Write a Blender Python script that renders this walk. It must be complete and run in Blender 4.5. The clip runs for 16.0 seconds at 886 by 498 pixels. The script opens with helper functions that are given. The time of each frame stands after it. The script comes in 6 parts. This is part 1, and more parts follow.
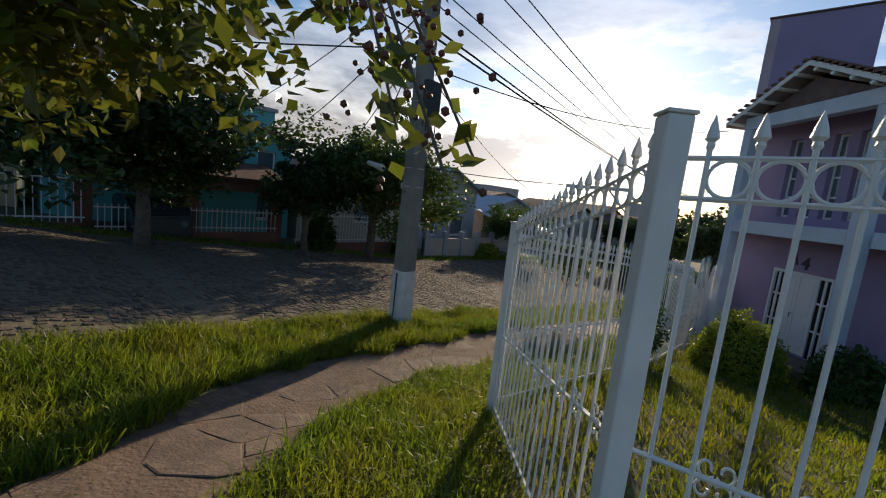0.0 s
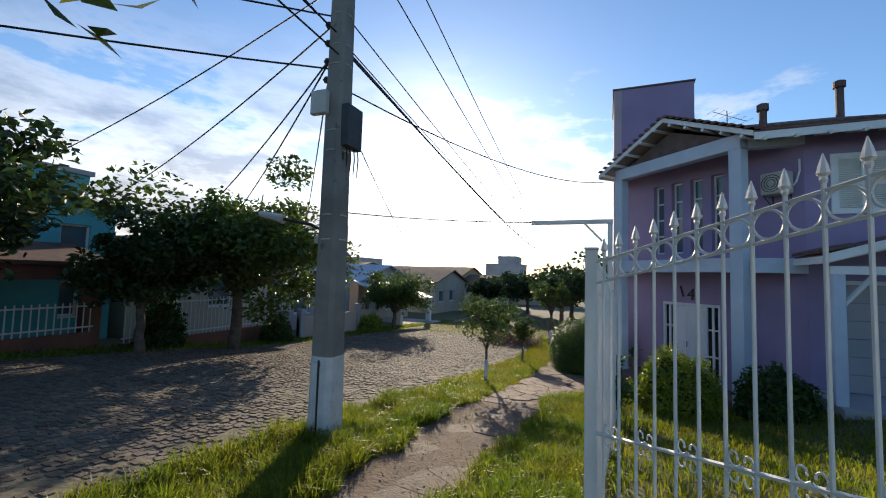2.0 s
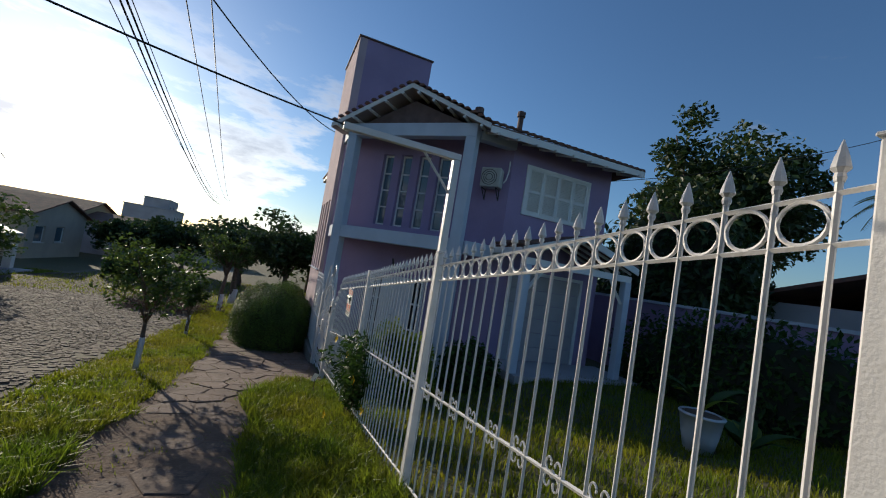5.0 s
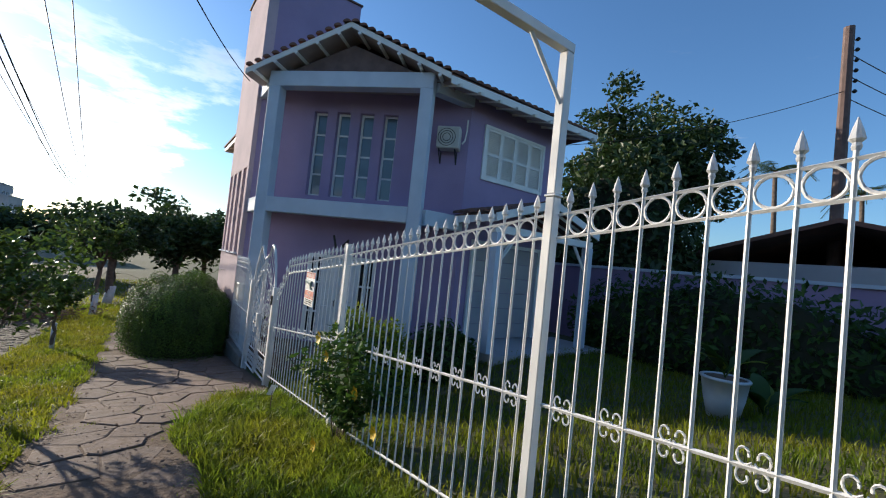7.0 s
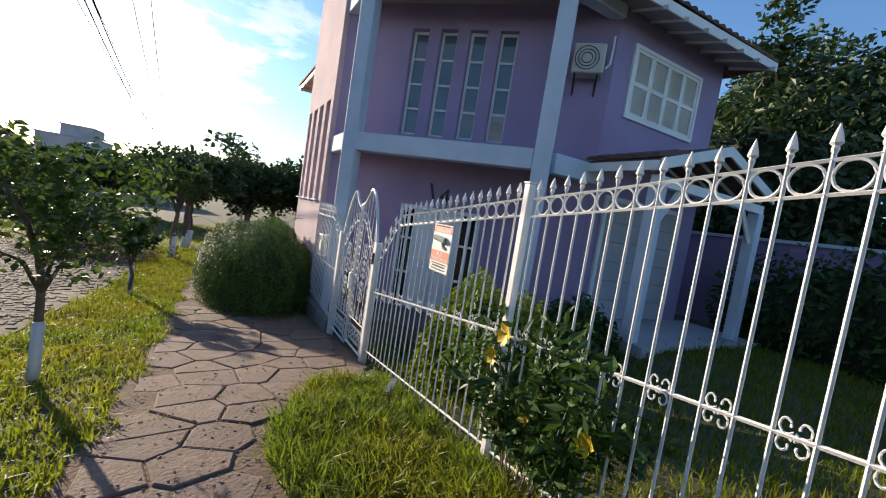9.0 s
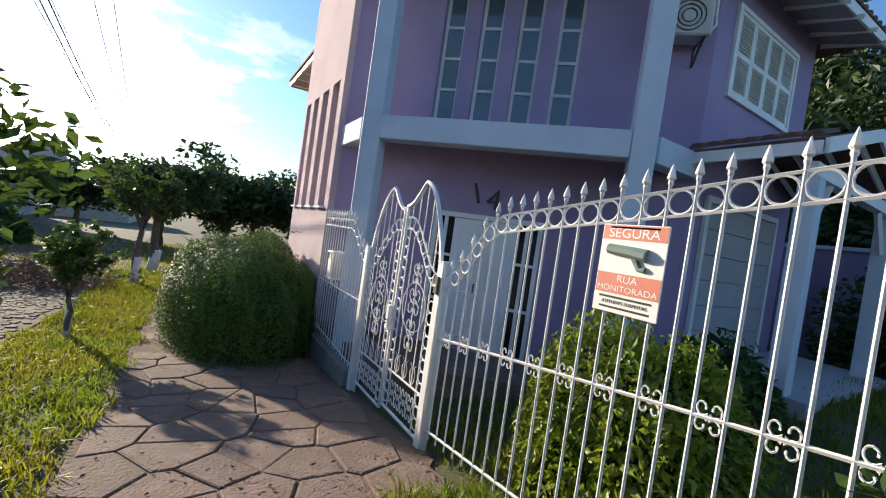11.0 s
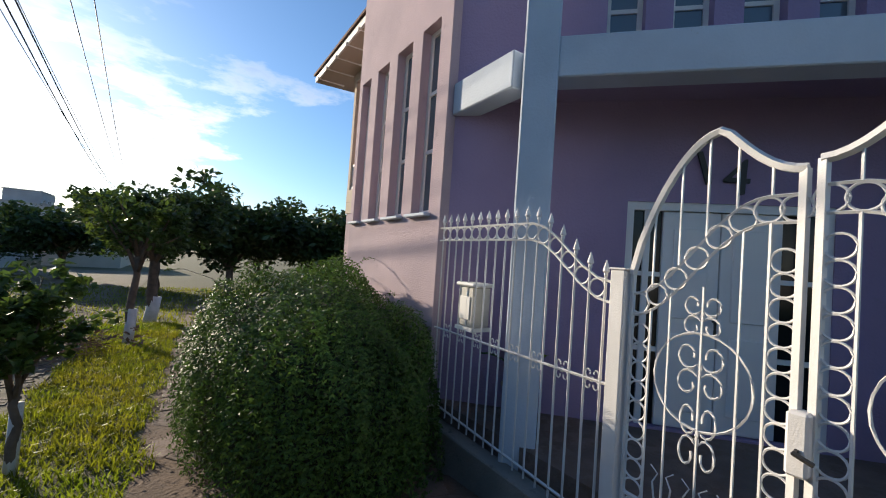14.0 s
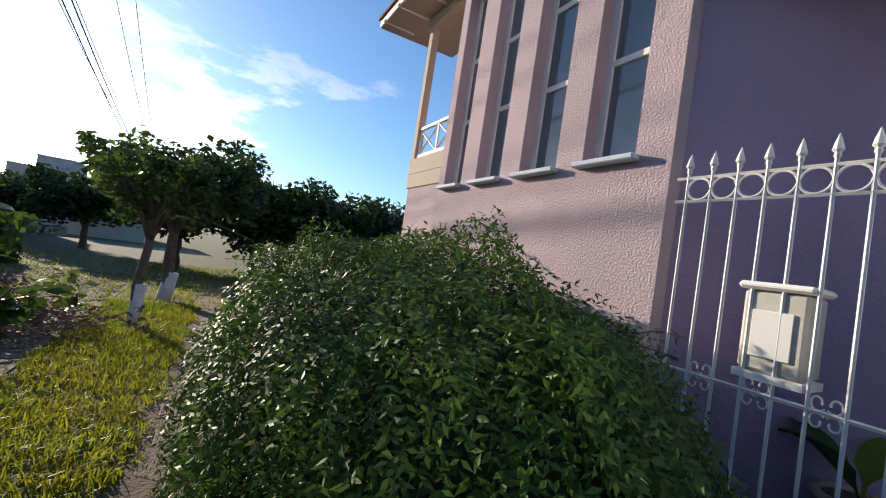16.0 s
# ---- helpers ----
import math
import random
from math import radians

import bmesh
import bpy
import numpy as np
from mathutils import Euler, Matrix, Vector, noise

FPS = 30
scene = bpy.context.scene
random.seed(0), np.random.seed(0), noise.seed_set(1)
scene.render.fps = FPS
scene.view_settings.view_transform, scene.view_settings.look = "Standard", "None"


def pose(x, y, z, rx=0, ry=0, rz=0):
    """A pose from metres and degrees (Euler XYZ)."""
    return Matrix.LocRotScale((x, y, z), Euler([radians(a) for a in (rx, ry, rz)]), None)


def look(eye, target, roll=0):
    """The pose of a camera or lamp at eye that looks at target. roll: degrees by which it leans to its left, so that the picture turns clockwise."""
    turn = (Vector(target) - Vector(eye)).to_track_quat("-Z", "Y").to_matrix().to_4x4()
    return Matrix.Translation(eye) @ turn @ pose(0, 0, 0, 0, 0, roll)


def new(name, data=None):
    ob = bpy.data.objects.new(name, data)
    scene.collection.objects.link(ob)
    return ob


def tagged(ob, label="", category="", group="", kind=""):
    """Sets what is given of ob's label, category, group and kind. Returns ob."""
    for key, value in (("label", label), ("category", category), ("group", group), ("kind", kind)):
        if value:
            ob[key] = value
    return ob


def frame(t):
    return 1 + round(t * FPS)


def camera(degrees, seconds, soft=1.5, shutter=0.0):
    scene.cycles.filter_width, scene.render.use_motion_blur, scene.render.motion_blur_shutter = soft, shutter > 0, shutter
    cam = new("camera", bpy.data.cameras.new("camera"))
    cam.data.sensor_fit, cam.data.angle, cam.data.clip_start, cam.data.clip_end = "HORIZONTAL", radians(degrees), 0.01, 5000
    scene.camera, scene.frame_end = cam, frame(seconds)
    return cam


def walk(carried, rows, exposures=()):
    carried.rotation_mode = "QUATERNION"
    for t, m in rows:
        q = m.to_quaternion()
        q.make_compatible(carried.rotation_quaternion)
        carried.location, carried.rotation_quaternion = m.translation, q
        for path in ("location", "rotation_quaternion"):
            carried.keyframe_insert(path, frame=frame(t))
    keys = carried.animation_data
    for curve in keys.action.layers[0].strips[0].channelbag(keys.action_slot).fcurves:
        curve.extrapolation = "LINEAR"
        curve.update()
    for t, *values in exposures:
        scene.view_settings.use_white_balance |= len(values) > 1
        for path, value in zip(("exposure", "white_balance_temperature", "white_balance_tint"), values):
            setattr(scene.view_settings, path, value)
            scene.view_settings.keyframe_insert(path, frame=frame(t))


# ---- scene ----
cam = camera(94.4, 16.0, soft=1.1)
PATH = [
    (0, (1.026, 1.096, 2.859), (-0.265, 2.601, 2.593), 6.5),
    (0.5, (0.539, 1.204, 2.743), (-0.465, 2.894, 2.372), 3.2),
    (1, (0.077, 1.391, 2.573), (-0.977, 3.007, 2.046), -6.6),
    (1.5, (-0.328, 1.546, 2.521), (-1.152, 3.336, 2.176), -4.7),
    (2, (-0.727, 1.723, 2.516), (-1.479, 3.572, 2.642), 1.6),
    (2.5, (-1.06, 1.926, 2.459), (-1.565, 3.85, 2.668), 3.4),
    (3, (-1.364, 2.221, 2.399), (-1.585, 4.199, 2.591), 4.0),
    (3.5, (-1.624, 2.553, 2.352), (-1.631, 4.541, 2.563), 6.8),
    (4, (-1.842, 2.926, 2.316), (-1.334, 4.853, 2.487), 4.9),
    (4.5, (-1.853, 3.37, 2.306), (-1.18, 5.25, 2.428), 7.8),
    (7, (-2.337, 5.36, 2.021), (-1.163, 6.978, 2.095), 6.0),
    (7.5, (-2.34, 5.847, 1.974), (-1.07, 7.391, 2.034), 5.8),
    (8, (-2.332, 6.298, 1.932), (-1.141, 7.903, 1.995), 6.5),
    (8.5, (-2.361, 6.808, 1.874), (-1.185, 8.424, 1.819), 5.7),
    (9, (-2.388, 7.289, 1.81), (-1.405, 9.025, 1.661), 8.9),
    (11.5, (-2.335, 9.804, 1.505), (-1.237, 11.476, 1.5), 6.7),
    (12, (-2.316, 10.297, 1.454), (-1.165, 11.933, 1.474), 3.5),
    (12.5, (-2.366, 10.786, 1.42), (-1.242, 12.439, 1.475), 5.5),
    (13, (-2.473, 11.287, 1.368), (-1.429, 12.993, 1.376), 4.4),
    (13.5, (-2.509, 11.784, 1.368), (-1.483, 13.501, 1.39), 4.5),
    (14, (-2.627, 12.286, 1.329), (-1.56, 13.977, 1.388), 4.0),
    (14.5, (-2.617, 12.792, 1.276), (-1.572, 14.497, 1.324), 4.9),
    (15, (-2.614, 13.308, 1.193), (-1.466, 14.945, 1.12), 7.0),
    (15.5, (-2.586, 13.838, 1.099), (-1.552, 15.548, 1.02), 9.1),
    (16, (-2.591, 14.335, 1.054), (-1.595, 16.068, 1.111), 8.6),
]
walk(cam, [(t, look(eye, target, roll)) for t, eye, target, roll in PATH],
     exposures=[(0, 0.15, 7300, 13), (0.5, 0.25, 7500, 14), (1.0, 0.9, 7300, 12), (1.5, 1.15, 7200, 12), (2.0, 0.65, 6700, 11), (2.5, 0.12, 6400, 10), (3.0, -0.05, 6300, 10), (4.5, -0.22, 6300, 10),
                (5.8, 0.3, 6300, 9), (7.0, 0.6, 6100, 9), (9.0, 0.95, 6600, 12), (11.5, 1.05, 6450, 11), (12.0, 0.98, 6400, 11), (13.5, 0.7, 6500, 10), (14.5, 0.5, 6500, 10), (16.0, 0.65, 6500, 11)])

# ---- world, sun, exposure ----
SUN_AZ, SUN_EL = -23.0, 14.5   # degrees right of +y, degrees up
world = bpy.data.worlds.new("sky")
scene.world = world
world.use_nodes = True
wn, wl = world.node_tree.nodes, world.node_tree.links
wn.clear()
w_out = wn.new("ShaderNodeOutputWorld")
w_bg = wn.new("ShaderNodeBackground")
w_bg.inputs["Strength"].default_value = 0.13
sky = wn.new("ShaderNodeTexSky")
sky.sky_type = "NISHITA"
sky.sun_disc = False
sky.sun_elevation = radians(SUN_EL)
sky.sun_rotation = radians(SUN_AZ)
sky.air_density, sky.dust_density, sky.ozone_density = 1.1, 0.45, 5.0
w_tc = wn.new("ShaderNodeTexCoord")
w_map = wn.new("ShaderNodeMapping")
w_map.inputs["Scale"].default_value = (1.0, 1.0, 3.2)
w_map.inputs["Location"].default_value = (0.35, 0.1, 0.2)
w_noise = wn.new("ShaderNodeTexNoise")
w_noise.inputs["Scale"].default_value = 2.0
w_noise.inputs["Detail"].default_value = 8.0
w_noise.inputs["Roughness"].default_value = 0.62
w_ramp = wn.new("ShaderNodeValToRGB")
w_ramp.color_ramp.elements[0].position = 0.515
w_ramp.color_ramp.elements[1].position = 0.575
w_sep = wn.new("ShaderNodeSeparateXYZ")
w_low = wn.new("ShaderNodeMapRange")
w_low.inputs["From Min"].default_value = 0.50
w_low.inputs["From Max"].default_value = 0.12
w_mul = wn.new("ShaderNodeMath")
w_mul.operation = "MULTIPLY"
w_gain = wn.new("ShaderNodeMix")
w_gain.data_type = "RGBA"
w_gain.blend_type = "MULTIPLY"
w_gain.inputs["Factor"].default_value = 1.0
w_gain.inputs["B"].default_value = (0.95, 0.93, 0.92, 1)
w_hue = wn.new("ShaderNodeHueSaturation")
w_hue.inputs["Saturation"].default_value = 0.18
w_hue.inputs["Value"].default_value = 1.25
w_mix = wn.new("ShaderNodeMix")
w_mix.data_type = "RGBA"
wl.new(w_tc.outputs["Generated"], w_map.inputs["Vector"])
wl.new(w_map.outputs["Vector"], w_noise.inputs["Vector"])
w_dot = wn.new("ShaderNodeVectorMath")
w_dot.operation = "DOT_PRODUCT"
w_dot.inputs[1].default_value = (-0.86, 0.5, -0.1)
w_bank = wn.new("ShaderNodeMapRange")
w_bank.inputs["From Min"].default_value, w_bank.inputs["From Max"].default_value = 0.2, 0.95
w_bank.inputs["To Min"].default_value, w_bank.inputs["To Max"].default_value = -0.07, 0.10
w_add = wn.new("ShaderNodeMath")
w_add.operation = "ADD"
w_tone = wn.new("ShaderNodeValToRGB")
w_tone.color_ramp.elements[0].position = 0.55
w_tone.color_ramp.elements[0].color = (1.0, 0.98, 0.95, 1)
w_tone.color_ramp.elements[1].position = 0.68
w_tone.color_ramp.elements[1].color = (0.40, 0.39, 0.41, 1)
wl.new(w_tc.outputs["Generated"], w_dot.inputs[0])
wl.new(w_dot.outputs["Value"], w_bank.inputs["Value"])
wl.new(w_noise.outputs["Fac"], w_add.inputs[0])
wl.new(w_bank.outputs["Result"], w_add.inputs[1])
wl.new(w_add.outputs["Value"], w_ramp.inputs["Fac"])
wl.new(w_add.outputs["Value"], w_tone.inputs["Fac"])
wl.new(w_tone.outputs["Color"], w_gain.inputs["B"])
wl.new(w_tc.outputs["Generated"], w_sep.inputs["Vector"])
wl.new(w_sep.outputs["Z"], w_low.inputs["Value"])
wl.new(w_ramp.outputs["Color"], w_mul.inputs[0])
wl.new(w_low.outputs["Result"], w_mul.inputs[1])
wl.new(sky.outputs["Color"], w_hue.inputs["Color"])
wl.new(sky.outputs["Color"], w_mix.inputs["A"])
wl.new(w_hue.outputs["Color"], w_gain.inputs["A"])
wl.new(w_gain.outputs["Result"], w_mix.inputs["B"])
wl.new(w_mul.outputs["Value"], w_mix.inputs["Factor"])
wl.new(w_mix.outputs["Result"], w_bg.inputs["Color"])
wl.new(w_bg.outputs["Background"], w_out.inputs["Surface"])

sun_data = bpy.data.lights.new("sun", "SUN")
sun_data.energy = 4.6
sun_data.angle = radians(0.6)
sun_data.color = (1.0, 0.86, 0.66)
sun_dir = Vector((math.sin(radians(SUN_AZ)) * math.cos(radians(SUN_EL)), math.cos(radians(SUN_AZ)) * math.cos(radians(SUN_EL)), math.sin(radians(SUN_EL))))
sun = new("sun", sun_data)
sun.matrix_world = look((0, 0, 60), Vector((0, 0, 60)) - sun_dir)


# ---- materials ----
def mat(name, c1, c2=None, scale=6.0, rough=0.8, metal=0.0, bump=0.15, bscale=70.0, leaf=0.0, wear=None, wear_at=0.62, spec=0.5, island=0.0, rnd=0.0):
    """A surface with two scales of colour change, fine relief and, if asked, worn patches or leaf glow."""
    m = bpy.data.materials.new(name)
    m.use_nodes = True
    n, l = m.node_tree.nodes, m.node_tree.links
    bsdf = n["Principled BSDF"]
    out = n["Material Output"]
    bsdf.inputs["Roughness"].default_value = rough
    bsdf.inputs["Metallic"].default_value = metal
    bsdf.inputs["Specular IOR Level"].default_value = spec
    geo = n.new("ShaderNodeNewGeometry")
    c2 = c2 or tuple(v * 0.75 for v in c1)
    big = n.new("ShaderNodeTexNoise")
    big.inputs["Scale"].default_value = scale
    big.inputs["Detail"].default_value = 6.0
    l.new(geo.outputs["Position"], big.inputs["Vector"])
    ramp = n.new("ShaderNodeMapRange")
    ramp.inputs["From Min"].default_value, ramp.inputs["From Max"].default_value = 0.35, 0.65
    l.new(big.outputs["Fac"], ramp.inputs["Value"])
    mix = n.new("ShaderNodeMix")
    mix.data_type = "RGBA"
    mix.inputs["A"].default_value, mix.inputs["B"].default_value = (*c1, 1), (*c2, 1)
    l.new(ramp.outputs["Result"], mix.inputs["Factor"])
    col = mix.outputs["Result"]
    fine = n.new("ShaderNodeTexNoise")
    fine.inputs["Scale"].default_value = bscale
    fine.inputs["Detail"].default_value = 4.0
    l.new(geo.outputs["Position"], fine.inputs["Vector"])
    if wear:
        wr = n.new("ShaderNodeTexNoise")
        wr.inputs["Scale"].default_value = scale * 2.7
        wr.inputs["Detail"].default_value = 9.0
        wr.inputs["Roughness"].default_value = 0.7
        l.new(geo.outputs["Position"], wr.inputs["Vector"])
        st = n.new("ShaderNodeMapRange")
        st.inputs["From Min"].default_value, st.inputs["From Max"].default_value = wear_at, wear_at + 0.06
        l.new(wr.outputs["Fac"], st.inputs["Value"])
        mx = n.new("ShaderNodeMix")
        mx.data_type = "RGBA"
        mx.inputs["B"].default_value = (*wear, 1)
        l.new(col, mx.inputs["A"])
        l.new(st.outputs["Result"], mx.inputs["Factor"])
        col = mx.outputs["Result"]
    if island or rnd:
        hs = n.new("ShaderNodeHueSaturation")
        mr = n.new("ShaderNodeMapRange")
        k = island or rnd
        mr.inputs["To Min"].default_value, mr.inputs["To Max"].default_value = 1 - k, 1 + k
        if island:
            l.new(geo.outputs["Random Per Island"], mr.inputs["Value"])
        else:
            oi = n.new("ShaderNodeObjectInfo")
            l.new(oi.outputs["Random"], mr.inputs["Value"])
        l.new(mr.outputs["Result"], hs.inputs["Value"])
        l.new(col, hs.inputs["Color"])
        col = hs.outputs["Color"]
    l.new(col, bsdf.inputs["Base Color"])
    if bump:
        b = n.new("ShaderNodeBump")
        b.inputs["Strength"].default_value = bump
        b.inputs["Distance"].default_value = 0.02
        l.new(fine.outputs["Fac"], b.inputs["Height"])
        l.new(b.outputs["Normal"], bsdf.inputs["Normal"])
    if leaf:
        tr = n.new("ShaderNodeBsdfTranslucent")
        l.new(col, tr.inputs["Color"])
        ms = n.new("ShaderNodeMixShader")
        ms.inputs["Fac"].default_value = leaf
        l.new(bsdf.outputs["BSDF"], ms.inputs[1])
        l.new(tr.outputs["BSDF"], ms.inputs[2])
        l.new(ms.outputs["Shader"], out.inputs["Surface"])
    return m


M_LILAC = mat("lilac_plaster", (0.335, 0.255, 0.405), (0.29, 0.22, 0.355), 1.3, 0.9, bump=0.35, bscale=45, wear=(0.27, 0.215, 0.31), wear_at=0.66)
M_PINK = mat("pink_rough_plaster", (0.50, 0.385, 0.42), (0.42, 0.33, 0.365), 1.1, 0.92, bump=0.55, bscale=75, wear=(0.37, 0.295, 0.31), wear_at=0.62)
M_TRIM = mat("pale_trim_paint", (0.56, 0.62, 0.70), (0.50, 0.56, 0.64), 2.5, 0.75, bump=0.2, bscale=50, wear=(0.48, 0.50, 0.50), wear_at=0.68)
M_WHITE = mat("white_paint", (0.78, 0.77, 0.74), (0.70, 0.69, 0.66), 3.0, 0.6, bump=0.08, wear=(0.52, 0.49, 0.43), wear_at=0.67)
M_IRON = mat("white_painted_iron", (0.76, 0.74, 0.72), (0.68, 0.66, 0.64), 5.0, 0.45, bump=0.12, bscale=120, wear=(0.32, 0.18, 0.10), wear_at=0.72)
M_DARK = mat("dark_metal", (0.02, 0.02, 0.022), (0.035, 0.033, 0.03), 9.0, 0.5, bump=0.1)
M_CABLE = mat("black_cable", (0.015, 0.015, 0.017), (0.02, 0.02, 0.02), 9.0, 0.7, bump=0.0)
M_TILE = mat("clay_roof_tile", (0.20, 0.095, 0.065), (0.125, 0.065, 0.05), 2.2, 0.9, bump=0.4, wear=(0.10, 0.075, 0.06), wear_at=0.56)
M_WOOD = mat("dark_stained_wood", (0.16, 0.10, 0.085), (0.11, 0.07, 0.06), 5.0, 0.75, bump=0.25)
M_SOFFIT = mat("soffit_boards", (0.36, 0.30, 0.29), (0.30, 0.25, 0.25), 3.0, 0.8, bump=0.2)
M_CONC = mat("weathered_concrete", (0.27, 0.25, 0.22), (0.20, 0.185, 0.165), 2.6, 0.92, bump=0.5, bscale=55, wear=(0.14, 0.13, 0.115), wear_at=0.6)
M_LIME = mat("whitewash", (0.70, 0.69, 0.68), (0.60, 0.59, 0.57), 7.0, 0.9, bump=0.3, wear=(0.36, 0.33, 0.29), wear_at=0.6)
M_SLAB = mat("paving_slab", (0.20, 0.138, 0.112), (0.14, 0.098, 0.078), 3.5, 0.88, bump=0.45, bscale=40, wear=(0.15, 0.10, 0.072), wear_at=0.50, rnd=0.13)
# darker slab for the near path: dirt, plus tree shade put into the colour
M_SLABD = mat("soiled_shaded_slab", (0.125, 0.085, 0.065), (0.080, 0.056, 0.043), 3.5, 0.88, bump=0.45, bscale=40, wear=(0.15, 0.10, 0.072), wear_at=0.50, rnd=0.13)
M_SOIL = mat("brown_soil", (0.155, 0.102, 0.072), (0.105, 0.070, 0.05), 4.0, 0.97, bump=0.7, bscale=30)
M_TURF = mat("turf_soil", (0.075, 0.085, 0.028), (0.10, 0.085, 0.045), 5.0, 0.97, bump=0.6, bscale=35)
M_STONE = mat("cobble_stone", (0.15, 0.115, 0.09), (0.10, 0.08, 0.064), 2.0, 0.85, bump=0.5, bscale=60, spec=0.25, island=0.28)
M_COBBLE = mat("single_cobble", (0.15, 0.115, 0.09), (0.10, 0.08, 0.064), 2.0, 0.85, bump=0.5, bscale=60, spec=0.25, rnd=0.28)
M_ROADBED = mat("road_joint_sand", (0.15, 0.118, 0.088), (0.115, 0.105, 0.06), 1.2, 0.95, bump=0.8, bscale=14)
M_GRASS = mat("grass_blade", (0.12, 0.19, 0.014), (0.20, 0.215, 0.018), 1.4, 0.5, bump=0, leaf=0.6, island=0.35)
M_GRASSL = mat("lawn_blade", (0.15, 0.21, 0.012), (0.23, 0.225, 0.016), 0.9, 0.5, bump=0, leaf=0.6, island=0.35)
M_LEAF = mat("tree_leaf", (0.055, 0.10, 0.018), (0.08, 0.12, 0.02), 0.9, 0.45, bump=0, leaf=0.38, island=0.4)
M_LEAFD = mat("dark_tree_leaf", (0.03, 0.06, 0.014), (0.045, 0.075, 0.018), 0.7, 0.5, bump=0, leaf=0.28, island=0.4)
M_LEAFN = mat("broad_leaf", (0.075, 0.12, 0.015), (0.14, 0.13, 0.02), 1.5, 0.35, bump=0, leaf=0.5, island=0.45)
M_BUSH = mat("bush_leaf", (0.055, 0.11, 0.018), (0.04, 0.08, 0.016), 1.5, 0.5, bump=0, spec=0.3, leaf=0.3, island=0.4)
M_HEDGE = mat("creeper_leaf", (0.085, 0.15, 0.026), (0.055, 0.10, 0.02), 1.5, 0.5, bump=0, spec=0.25, leaf=0.32, island=0.5)
M_LIMELEAF = mat("lime_leaf", (0.19, 0.27, 0.02), (0.25, 0.28, 0.02), 3.0, 0.45, bump=0, leaf=0.45, island=0.3)
# near-black: the shade deep inside the shrubs, put into the core's colour
M_CORE = mat("bush_inner_shade", (0.022, 0.03, 0.012), (0.03, 0.028, 0.016), 9.0, 0.95, bump=0.8, bscale=25)
M_BARK = mat("bark", (0.17, 0.125, 0.095), (0.10, 0.075, 0.06), 8.0, 0.95, bump=0.8, bscale=35)
M_TWIG = mat("dry_twig", (0.21, 0.13, 0.09), (0.15, 0.095, 0.07), 5.0, 0.9, bump=0.2)
M_PETAL = mat("yellow_petal", (0.80, 0.50, 0.02), (0.85, 0.58, 0.04), 20.0, 0.5, bump=0, leaf=0.35)
M_BERRY = mat("red_seed_pod", (0.16, 0.045, 0.025), (0.10, 0.03, 0.02), 20.0, 0.5, bump=0)
M_POT = mat("glazed_pot", (0.50, 0.55, 0.60), (0.44, 0.49, 0.54), 4.0, 0.4, bump=0.05)
M_TERRA = mat("terracotta_pot", (0.42, 0.30, 0.24), (0.34, 0.24, 0.19), 5.0, 0.85, bump=0.2)
M_TURQ = mat("turquoise_plaster", (0.10, 0.42, 0.45), (0.085, 0.36, 0.39), 1.0, 0.9, bump=0.2)
M_BRICKRED = mat("red_brick_paint", (0.25, 0.105, 0.075), (0.19, 0.08, 0.06), 1.0, 0.9, bump=0.3)
M_CREAM = mat("cream_plaster", (0.52, 0.44, 0.35), (0.45, 0.38, 0.31), 0.8, 0.92, bump=0.2)
M_OCHRE = mat("ochre_plaster", (0.50, 0.36, 0.20), (0.43, 0.31, 0.18), 0.8, 0.92, bump=0.2)
M_GREYW = mat("grey_plaster", (0.42, 0.41, 0.42), (0.35, 0.34, 0.35), 0.8, 0.92, bump=0.2)
M_BLUEROOF = mat("blue_grey_roof", (0.30, 0.38, 0.48), (0.25, 0.32, 0.41), 1.5, 0.6, bump=0.15)
M_PLASTIC = mat("aged_plastic", (0.55, 0.53, 0.47), (0.47, 0.45, 0.40), 5.0, 0.5, bump=0.05)
M_CAR = mat("dark_car_paint", (0.03, 0.035, 0.04), (0.035, 0.04, 0.045), 2.0, 0.25, bump=0)
M_SIGN = mat("sign_white", (0.80, 0.78, 0.74), (0.74, 0.72, 0.68), 5.0, 0.45, bump=0)
M_SIGNRED = mat("sign_faded_red", (0.66, 0.20, 0.13), (0.58, 0.19, 0.13), 8.0, 0.5, bump=0)
M_SIGNGRN = mat("sign_grey_green", (0.16, 0.22, 0.20), (0.12, 0.18, 0.17), 6.0, 0.5, bump=0)
M_DOOR = mat("white_door_paint", (0.76, 0.76, 0.76), (0.70, 0.70, 0.71), 1.5, 0.5, bump=0.05)

M_GLASS = bpy.data.materials.new("window_glass")
M_GLASS.use_nodes = True
_g = M_GLASS.node_tree.nodes["Principled BSDF"]
_g.inputs["Base Color"].default_value = (0.10, 0.14, 0.17, 1)
_g.inputs["Roughness"].default_value = 0.05
_g.inputs["Specular IOR Level"].default_value = 0.9
M_DIMGLASS = mat("dim_glass", (0.012, 0.013, 0.016), (0.016, 0.017, 0.02), 3.0, 0.12, bump=0, spec=0.35)


# ---- building helpers ----
ROOT = {}


def thing(name, loc, label="", category="", group="", kind=""):
    """An empty at the base of a thing; its parts are built in world coordinates."""
    ob = new(name)
    ob.location = loc
    ROOT[ob] = Vector(loc)
    return tagged(ob, label, category, group, kind)


